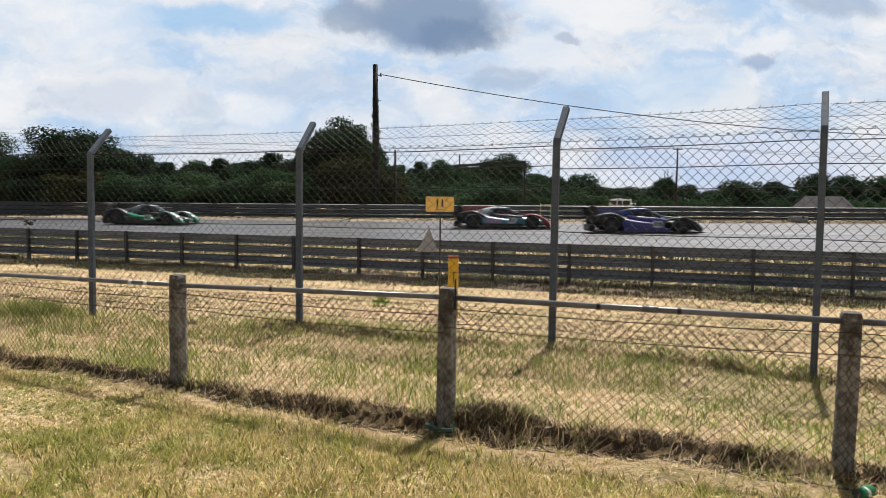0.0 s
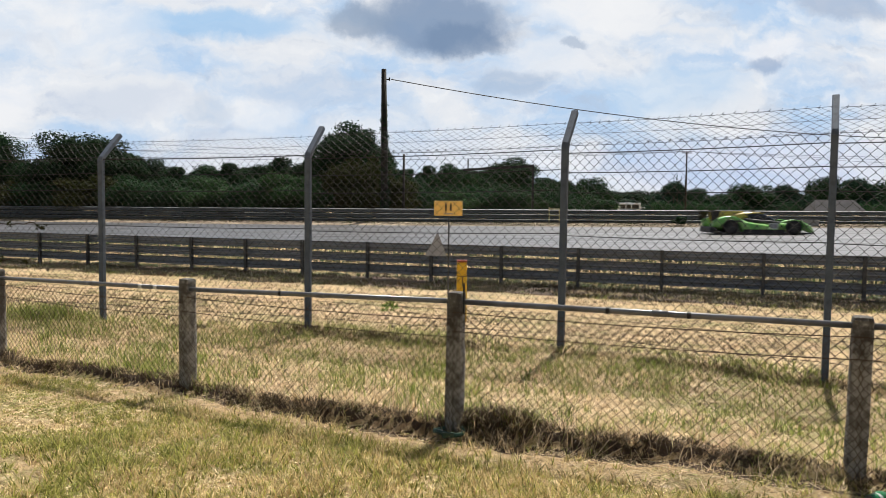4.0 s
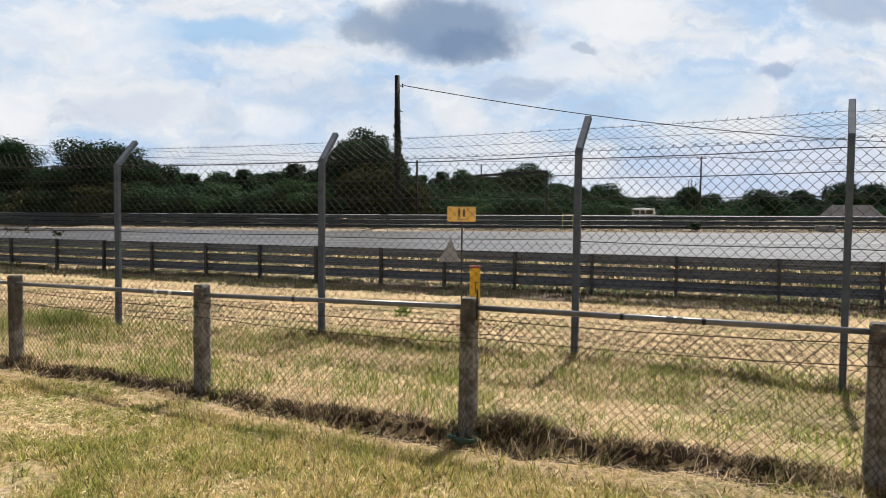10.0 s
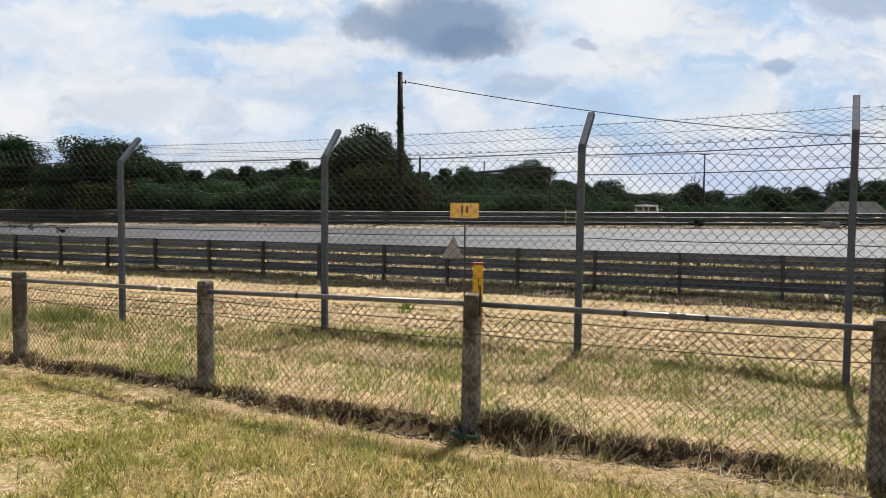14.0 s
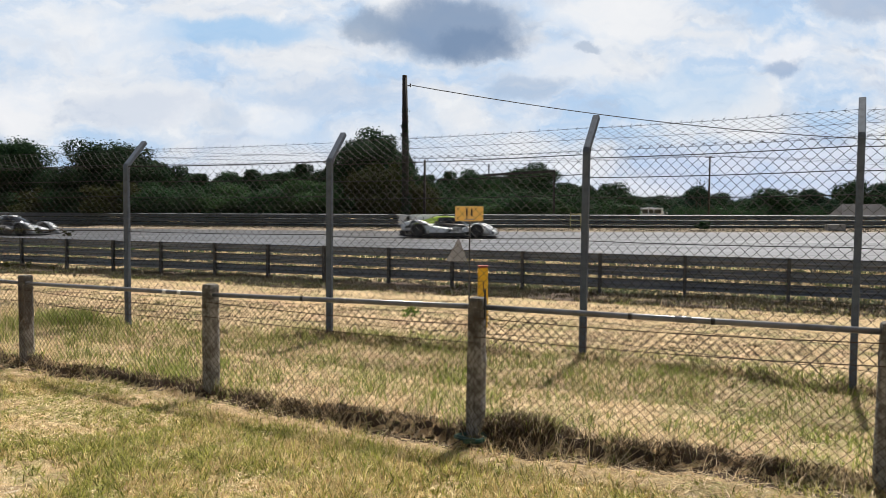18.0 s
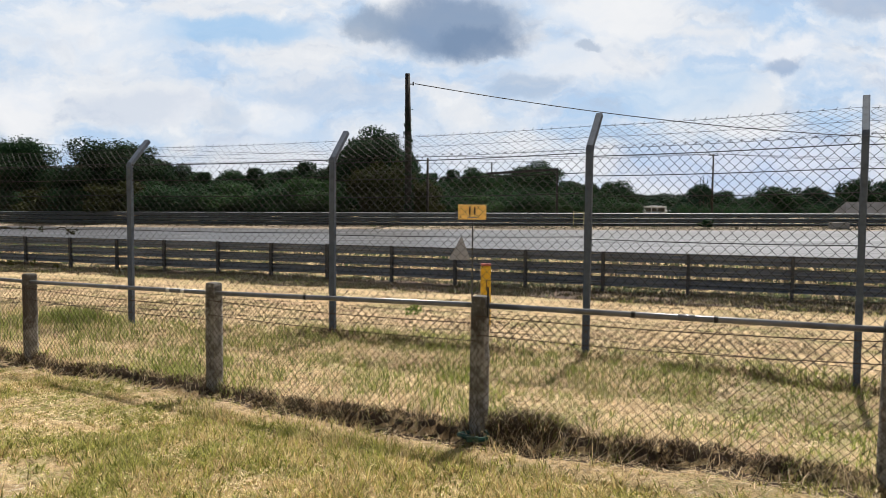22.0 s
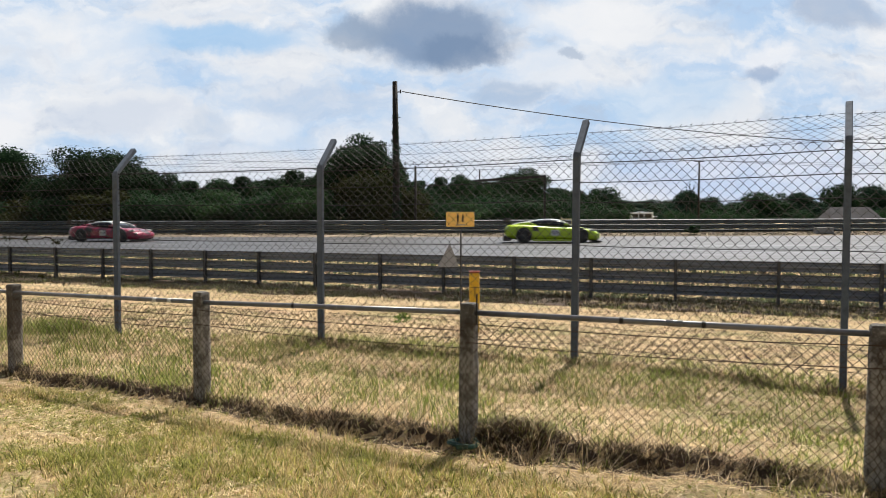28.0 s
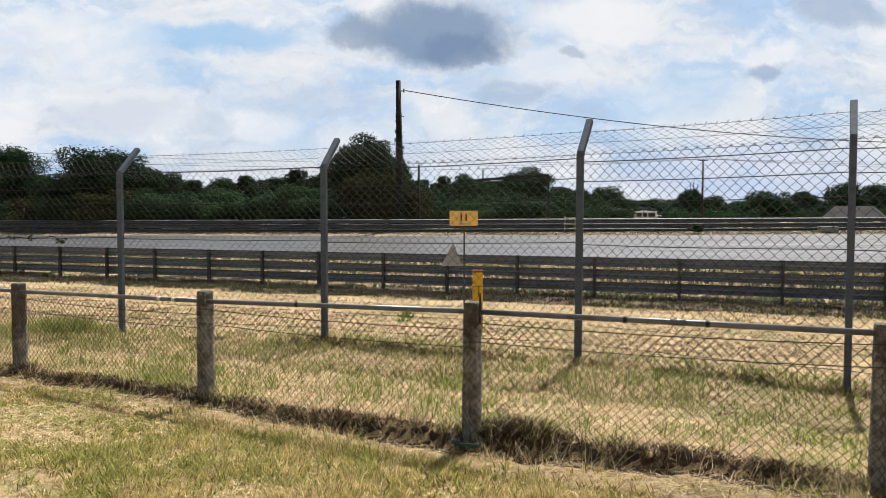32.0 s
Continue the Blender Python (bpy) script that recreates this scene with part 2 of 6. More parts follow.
def raw_mesh(name, verts, faces, material, smooth=False):
    """A mesh straight from arrays; faces all of one length."""
    me = bpy.data.meshes.new(name)
    verts, faces = np.asarray(verts, np.float32), np.asarray(faces, np.int32)
    k = faces.shape[1]
    me.vertices.add(len(verts))
    me.vertices.foreach_set("co", verts.ravel())
    me.loops.add(faces.size)
    me.loops.foreach_set("vertex_index", faces.ravel())
    me.polygons.add(len(faces))
    me.polygons.foreach_set("loop_start", np.arange(0, faces.size, k, dtype=np.int32))
    me.polygons.foreach_set("use_smooth", np.full(len(faces), smooth))
    me.update(calc_edges=True)
    me.materials.append(material)
    return me


def step(a, b, x):
    t = np.clip((np.asarray(x, float) - a) / (b - a), 0, 1)
    return t * t * (3 - 2 * t)


# ---- lines of the two fences ----
LOW = [(-9.35, 10.1, 0), (-6.9, 8.82, 0.0), (-4.43, 7.48, 0.0), (-2.07, 6.18, 0.0), (0.17, 5.05, 0.0), (2.50, 4.17, 0.0), (4.8, 3.3, 0.0)]
LOW_H = [0.86, 0.87, 0.88, 0.93, 0.99, 0.98, 0.98]
TALL = [(-10.55, 11.62, 0), (-7.5, 10.8, 0.0), (-4.46, 9.91, 0.01), (-1.52, 8.96, 0.0), (1.42, 7.88, 0.0), (3.57, 6.47, 0), (5.9, 4.75, 0)]


def fence_y(pts, x):
    return np.interp(x, [p[0] for p in pts], [p[1] for p in pts])


def lattice(x, y, scale, seed):
    """Smooth noise, 0 to 1, from random values on a square lattice."""
    u, v = np.asarray(x, float) * scale, np.asarray(y, float) * scale
    i, j = np.floor(u).astype(np.int64), np.floor(v).astype(np.int64)
    fu, fv = u - i, v - j
    fu, fv = fu * fu * (3 - 2 * fu), fv * fv * (3 - 2 * fv)

    def value(a, b):
        h = (a * 374761393 + b * 668265263 + seed * 974634777) & 0xFFFFFFFF
        h = ((h ^ (h >> 13)) * 1274126177) & 0xFFFFFFFF
        return ((h ^ (h >> 16)) & 0xFFFF) / 65535.0

    top = value(i, j) * (1 - fu) + value(i + 1, j) * fu
    low = value(i, j + 1) * (1 - fu) + value(i + 1, j + 1) * fu
    return top * (1 - fv) + low * fv


def clumps(x, y, scale, seed):
    """Three octaves of lattice noise, 0 to 1."""
    return 0.55 * lattice(x, y, scale, seed) + 0.3 * lattice(x, y, scale * 2.1, seed + 1) + 0.15 * lattice(x, y, scale * 4.3, seed + 2)


# ---- the ground, the track ----
def bend(x):
    """How far the track swings away from its crossing of the y axis: an arc, straight beyond it."""
    x = np.asarray(x, float)
    k = np.clip(x, -25.0, 30.0)
    return -0.157 * k + 0.0036 * k * k + (-0.157 + 0.0072 * k) * (x - k)


def road_z(x):
    """The track climbs gently to the right."""
    return 0.27 + 0.005 * np.clip(x, -40, 40)


def height(x, y):
    """The ground: level where the camera stands, down to the barrier, up to the track."""
    x, y = np.asarray(x, float), np.asarray(y, float)
    w, v = y + 0.37 * x, y - bend(x)
    z = -0.45 * np.maximum(step(10.0, 19.4, w), step(25, 29, v))
    up = np.maximum(np.clip((w - 20.2) / 1.5, 0, 1), np.clip((v - 27) / 2, 0, 1))
    z = z + (road_z(x) + 0.42) * up * up * (3 - 2 * up)
    z = z + 0.20 * step(47.6, 50.5, v) + 1.25 * step(53, 62, v) * step(-20, -32, x) * step(400, 100, np.abs(x))
    near = step(24, 19, w) * step(-30, -14, x) * step(30, 14, x) * step(-3, 2, y)
    z = z + 0.025 * np.sin(x * 1.3 + 0.6 * y) * np.sin(y * 1.1) * near
    # sods and hoof marks; the soil behind the low fence stands a hand's width above the mown strip
    off = y - fence_y(LOW, x)
    z = z + near * (0.045 * (clumps(x, y, 2.6, 11) - 0.5) + 0.034 * (clumps(x, y, 9.0, 12) - 0.5) * (1 + 0.8 * step(0.0, 0.5, off)))
    lip = -0.07 + 0.16 * (clumps(x, y * 0.3, 3.2, 13) - 0.5)
    bank = 0.04 + 0.06 * clumps(x, 0 * y, 1.3, 14) + 0.03 * np.exp(-((x - 0.5) / 0.4) ** 2)
    rise = step(lip - 0.035, lip + 0.045, off)
    z = z + near * step(-9.3, -8.5, x) * step(4.8, 4.4, x) * bank * (rise * step(1.9, 0.3, off) - 0.35 * np.exp(-((off - lip + 0.1) / 0.09) ** 2))
    # a lower, broken sod edge along the foot of the tall fence
    off = y - fence_y(TALL, x) + 0.12 + 0.22 * (clumps(x, y * 0.4, 2.0, 15) - 0.5)
    z = z + near * 0.05 * step(-3.6, -1.9, x) * step(5.6, 4.2, x) * step(-0.04, 0.04, off) * step(0.9, 0.15, off)
    return z


def ground():
    xs = np.concatenate([[-5000, -2500, -1200, -600, -300, -150, -90, -60], np.arange(-44, -16, 1.0), np.arange(-16, -6.2, 0.14), np.arange(-6.2, 5.2, 0.045), np.arange(5.2, 12, 0.14), np.arange(12, 45, 1.0), [60, 90, 150, 300, 600, 1200, 2500, 5000]])
    ys = np.concatenate([[-3000, -1200, -500, -200, -80, -30, -10], np.arange(-4, 3, 1.0), np.arange(3, 8.6, 0.045), np.arange(8.6, 20, 0.15), np.arange(20, 62, 0.7), [64, 70, 80, 100, 150, 250, 500, 1000, 2500, 5000]])
    gx, gy = np.meshgrid(xs, ys)
    verts = np.stack([gx, gy, height(gx, gy)], -1).reshape(-1, 3)
    w = len(xs)
    i, j = np.meshgrid(np.arange(len(ys) - 1), np.arange(w - 1), indexing="ij")
    a = (i * w + j).ravel()
    faces = np.stack([a, a + 1, a + w + 1, a + w], 1)
    return tagged(new("ground", raw_mesh("ground", verts, faces, M["ground"], True)), "sun-dried straw-coloured grass field with green patches", "ground", kind="structure")


def strip(name, v0, v1, z, material, label, x0=-3000, x1=3000):
    """A flat band along the track."""
    xs = np.concatenate([np.linspace(x0, -60, 12), np.linspace(-50, 50, 61), np.linspace(60, x1, 12)])
    verts, faces = [], []
    for x in xs:
        for v in (v0, v1):
            for dz in (0, -0.12):
                verts.append((x, v + float(bend(x)), float(road_z(x)) + z + dz))
    for k in range(len(xs) - 1):
        a, b = 4 * k, 4 * k + 4
        faces += [(a, b, b + 2, a + 2), (a, a + 1, b + 1, b), (a + 2, b + 2, b + 3, a + 3)]
    ob = new(name, raw_mesh(name, verts, faces, material))
    return tagged(ob, label, "road", kind="structure")


ground()
strip("road", 30.0, 47.4, 0.0, M["asphalt"], "pale grey worn asphalt race track")
strip("road_line_near", 33.4, 33.58, 0.006, M["faded_line"], "white painted line along the track's inner edge")
strip("road_line_far", 46.6, 46.9, 0.006, M["faded_line"], "white painted line along the track's outer edge")


def apron():
    """Asphalt run-off between the inner edge of the track and the barrier."""
    xs = np.linspace(-32, 60, 60)
    verts, faces = [], []
    for x in xs:
        for y in (21.9 - 0.37 * x, 30.1 + float(bend(x))):
            verts.append((x, y, float(road_z(x)) - 0.005))
        verts.append((x, 21.9 - 0.37 * x, 0.0))
    for k in range(len(xs) - 1):
        a, b = 3 * k, 3 * k + 3
        faces += [(a, b, b + 1, a + 1), (a + 2, b + 2, b, a)]
    tagged(new("pavement", raw_mesh("pavement", verts, faces, M["asphalt"])), "grey asphalt run-off beside the race track", "road", kind="structure")


apron()


def far_verge():
    """Trodden earth with thin straw between the track and the far guardrail."""
    xs, vs = np.linspace(-60, 60, 161), np.linspace(47.3, 52.5, 9)
    gx, gv = np.meshgrid(xs, vs)
    gy = gv + bend(gx)
    verts = np.stack([gx, gy, height(gx, gy) + 0.03], -1).reshape(-1, 3)
    i, j = np.meshgrid(np.arange(len(vs) - 1), np.arange(len(xs) - 1), indexing="ij")
    a = (i * len(xs) + j).ravel()
    n = Nodes("trodden_earth")
    c = n.coord()
    col = n.mix(n.remap(n.noise(c, 0.5, 5.0, 0.65), 0.38, 0.66), (0.12, 0.085, 0.055), (0.34, 0.265, 0.175))
    col = n.mix(n.remap(n.noise(c, 9.0, 4.0, 0.7), 0.42, 0.7, 0, 0.6), col, (0.07, 0.052, 0.035))
    mat = n.done(col, 0.95)
    tagged(new("verge", raw_mesh("verge", verts, np.stack([a, a + 1, a + len(xs) + 1, a + len(xs)], 1), mat, True)), "brown trodden verge before the far guardrail", "ground", kind="structure")


far_verge()


# ---- sky backdrop ----
def sky_backdrop():
    """A far spherical band; its coordinates are tangents of bearing and height times 1000."""
    n = Nodes("clouded_sky")
    uv = n.coord("UV")
    rough_noise = n.node("ShaderNodeTexNoise", Scale=0.0055, Detail=9.0, Roughness=0.62)
    n.link(uv, rough_noise.inputs["Vector"])
    shift = n.node("ShaderNodeVectorMath")
    shift.operation = "MULTIPLY_ADD"
    n.link(rough_noise.outputs["Color"], shift.inputs[0])
    shift.inputs[1].default_value, shift.inputs[2].default_value = (190, 120, 0), (-95, -60, 0)
    add = n.node("ShaderNodeVectorMath")
    n.link(uv, add.inputs[0])
    n.link(shift.outputs[0], add.inputs[1])
    warped = add.outputs[0]
    stretch = n.node("ShaderNodeMapping")
    stretch.inputs["Scale"].default_value = (1.0, 2.2, 1.0)
    n.link(warped, stretch.inputs["Vector"])
    cover = n.noise(stretch.outputs[0], 0.0042, 6.0, 0.55)
    col = n.mix(n.remap(cover, 0.36, 0.60), lin(186, 213, 243), lin(234, 238, 244))
    soft = n.noise(stretch.outputs[0], 0.009, 6.0, 0.6)
    col = n.mix(n.remap(soft, 0.50, 0.72, 0, 0.55), col, lin(252, 252, 253))
    col = n.mix(n.remap(soft, 0.46, 0.28, 0, 0.5), col, lin(186, 199, 218))

    def blob(col, x, y, rx, ry, rgb, amount=1.0, inner=0.45):
        m = n.node("ShaderNodeMapping")
        m.vector_type = "TEXTURE"
        m.inputs["Location"].default_value = (x - 784, 378 - y, 0)
        m.inputs["Scale"].default_value = (rx, ry, 1)
        n.link(warped, m.inputs["Vector"])
        ln = n.node("ShaderNodeVectorMath")
        ln.operation = "LENGTH"
        n.link(m.outputs[0], ln.inputs[0])
        return n.mix(n.remap(ln.outputs["Value"], 1.0, inner, 0, amount), col, lin(*rgb))

    # puffs: light on the upper side, shade on the lower side
    def puff(dy):
        m = n.node("ShaderNodeMapping")
        m.inputs["Location"].default_value = (0, dy, 0)
        m.inputs["Scale"].default_value = (1.0, 1.7, 1.0)
        n.link(add.outputs[0], m.inputs["Vector"])
        return n.noise(m.outputs[0], 0.0062, 5.0, 0.52)

    relief = n.math("SUBTRACT", puff(0), puff(30))
    col = n.mix(n.remap(relief, 0.02, 0.16, 0, 0.5), col, lin(254, 254, 254))
    col = n.mix(n.remap(relief, -0.03, -0.17, 0, 0.45), col, lin(180, 196, 222))

    for row in ((400, 72, 190, 42, (158, 202, 242), 0.75), (1200, 175, 170, 60, (190, 218, 245), 0.5), (1330, 310, 330, 80, (206, 216, 241), 0.5), (640, 300, 500, 70, (226, 233, 244), 0.6),
                (150, 75, 240, 75, (246, 248, 251), 0.5), (480, 220, 110, 40, (250, 250, 251), 0.6), (35, 205, 70, 60, (250, 250, 252), 0.6), (1060, 30, 170, 60, (248, 249, 251), 0.7), (700, 15, 90, 45, (250, 251, 252), 0.9), (980, 120, 110, 50, (238, 242, 248), 0.7),
                (590, 185, 180, 36, (192, 208, 230), 0.45), (230, 200, 150, 36, (194, 208, 230), 0.4), (915, 165, 80, 34, (178, 195, 218), 0.65), (380, 215, 60, 30, (195, 208, 226), 0.4),
                (1365, 108, 80, 34, (250, 250, 252), 0.7), (1365, 130, 56, 24, (165, 184, 212), 0.8), (1500, 15, 120, 38, (172, 188, 212), 0.7), (775, 60, 175, 74, (136, 158, 188), 0.92), (835, 86, 100, 36, (120, 144, 176), 0.7), (640, 60, 75, 40, (150, 168, 192), 0.75), (1010, 95, 40, 14, (165, 182, 205), 0.6)):
        col = blob(col, *row)
    glow = n.node("ShaderNodeEmission")
    n.link(col, glow.inputs["Color"])
    glow.inputs["Strength"].default_value = 0.622
    n.link(glow.outputs[0], n.t.nodes["Material Output"].inputs["Surface"])
    az, el = np.radians(np.linspace(-66, 66, 45)), np.radians(np.linspace(-1.5, 34, 14))
    R = 3600.0
    a, e = np.meshgrid(az, el)
    verts = np.stack([R * np.sin(a) * np.cos(e), R * np.cos(a) * np.cos(e), R * np.sin(e)], -1).reshape(-1, 3)
    w = len(az)
    i, j = np.meshgrid(np.arange(len(el) - 1), np.arange(w - 1), indexing="ij")
    k = (i * w + j).ravel()
    faces = np.stack([k, k + w, k + w + 1, k + 1], 1)
    me = raw_mesh("backdrop", verts, faces, n.mat, True)
    uvs = me.uv_layers.new(name="sky")
    flat = np.stack([1290 * np.tan(a), 1290 * np.tan(e) / np.cos(a)], -1).reshape(-1, 2)
    uvs.data.foreach_set("uv", flat[faces.ravel()].astype(np.float32).ravel())
    return tagged(new("backdrop", me), "bright sky with drifting white and grey clouds", "sky", kind="structure")


backdrop = sky_backdrop()


# ---- crash barriers ----
def w_beam(height_m, depth):
    """Outline of a W-beam, (across, up)."""
    h, d = height_m, depth
    face = [(0.0, 0.0), (0.15 * d, 0.05 * h), (d, 0.18 * h), (d, 0.27 * h), (0.1 * d, 0.44 * h), (0.1 * d, 0.56 * h), (d, 0.73 * h), (d, 0.82 * h), (0.15 * d, 0.95 * h), (0.0, h)]
    return face + [(a - 0.006, z) for a, z in reversed(face)]


def crash_barrier(label, place, ks, along, side, rails, beam, depth, rail_mat, sink, post_h, post_side):
    """Guardrail: a steel post at each k, W-beams in lengths of two bays. side: towards the face of the beams."""
    thing = tagged(new("guardrail"), label, "guardrail")
    side = Vector(side)
    bm = bmesh.new()
    for a, b in ((-0.05, -0.035), (-0.035, 0.035), (0.035, 0.05)):      # an I-section post
        half = 0.035 if b - a < 0.02 else 0.005
        box(bm, -half, half, a, b, 0, post_h)
    post_me = mesh_of(bm, "post", M["rail_post"])
    yaw = math.degrees(math.atan2(along[1], along[0]))
    for k in ks:
        x, y, z = place(k)
        part("post", post_me, None, thing, at=pose(x + post_side * side.x, y + post_side * side.y, z + sink, 0, 0, yaw))
    for z0 in rails:
        for i in range(0, len(ks) - 1, 2):
            run = ks[i:i + 3]
            bm = bmesh.new()
            path = []
            for j, k in enumerate(run):
                p = Vector(place(k))
                if j == 0:
                    p -= Vector(along) * 0.04
                path.append((p + side * (0.004 * (i // 2 % 2)) + Vector((0, 0, z0)), side))
            extrude_profile(bm, w_beam(beam, depth), path)
            part("rail", bm, rail_mat, thing)
    return thing


# near barrier: posts where the two metre spacing and the joints put them
NEAR_POSTS = [-2.0, -1.0, -0.06, 1.0, 2.03, 3.02, 4.07, 5.04, 6.0, 7.03, 7.97, 8.94, 9.93, 10.93, 12.05, 13.07, 14.05, 15.05]


def near_place(k):
    x, y = -14.886 + 1.869 * k, 25.176 - 0.712 * k
    return x, y, 0.57


NEAR_ALONG, NEAR_SIDE = (0.9345, -0.356, 0), (0.356, 0.9345, 0)
crash_barrier("triple-beam galvanised steel guardrail in dry grass", near_place, NEAR_POSTS, NEAR_ALONG, NEAR_SIDE, (-0.845, -0.54, -0.24), 0.232, 0.075, M["rail"], -1.05, 1.05, -0.055)


def far_place(k):
    x = 1.95 * k
    return x, 50.5 + float(bend(x)), 1.40 + 0.0034 * x


FAR_SIDE = (-0.129, -0.9916, 0)
crash_barrier("long triple-beam steel guardrail behind the race track", far_place, list(range(-23, 24)), (0.9916, -0.129, 0), FAR_SIDE, (-1.02, -0.68, -0.34), 0.295, 0.12, M["rail_far"], -1.13, 1.13, -0.1)


# ---- tall mesh fence with leaning arms ----
ARM_OUT = 0.36
BENDS = [2.12, 2.14, 2.16, 2.19, 2.25, 2.27, 2.27]      # height of the bend and rise of the arm, post by post
RISES = [0.34, 0.35, 0.36, 0.37, 0.40, 0.37, 0.37]


def fence_side(pts, i):
    """Unit vectors along the fence and across it, away from the camera, at post i."""
    a, b = Vector(pts[max(i - 1, 0)]), Vector(pts[min(i + 1, len(pts) - 1)])
    d = (b - a).normalized()
    return d, Vector((-d.y, d.x, 0))


def zigzag(p, q, z0, z1, pitch, rise, radius, lean=None, jitter=0.0, seed=1):
    """Chain-link between two posts as woven zigzag wires: arrays of points and quads. lean(z) shifts the cloth sideways."""
    rng = np.random.default_rng(seed)
    p, q = np.array(p, float), np.array(q, float)
    d = q - p
    length = np.hypot(d[0], d[1])
    ex = d / length
    n = int(round(length / pitch * 2))
    bends = int(round((z1 - z0) / (rise / 2)))
    zz, turn = np.linspace(z0, z1, bends + 1), np.arange(bends + 1)
    if rise > 0.08:
        zz, turn = np.repeat(zz, 2) + np.tile([-1, 1], bends + 1) * rise * 0.025, np.repeat(turn, 2)
    rows = len(zz) - 1
    side = np.array([-ex[1], ex[0], 0.0])
    verts, faces = [], []
    base = 0
    corner = np.array([(1, 0), (0, 1), (-1, 0), (0, -1)]) * radius
    wob = np.cumsum(rng.normal(0, jitter, rows + 1))
    wob -= np.linspace(wob[0], wob[-1], rows + 1)
    for i in range(n + 1):
        s = i * length / n
        off = ((turn + i) % 2 - 0.5) * pitch * 0.53 + wob + rng.normal(0, jitter * 0.4, rows + 1)
        xs = np.clip(s + off, 0.0, length)
        out = np.zeros(rows + 1) if lean is None else lean(zz)[0]
        up = zz if lean is None else lean(zz)[1]
        out = out + (turn % 2 - 0.5) * radius * 1.6
        c = p[None] + xs[:, None] * ex[None] + out[:, None] * side[None]
        c[:, 2] = p[2] + (q[2] - p[2]) * xs / length + up
        ring = c[:, None, :] + corner[None, :, 0:1] * side[None, None] + corner[None, :, 1:2] * ex[None, None]
        verts.append(ring.reshape(-1, 3))
        r = np.arange(rows)[:, None] * 4 + base
        k = np.arange(4)[None]
        faces.append(np.stack([r + k, r + (k + 1) % 4, r + 4 + (k + 1) % 4, r + 4 + k], -1).reshape(-1, 4))
        base += (rows + 1) * 4
    return np.concatenate(verts), np.concatenate(faces)


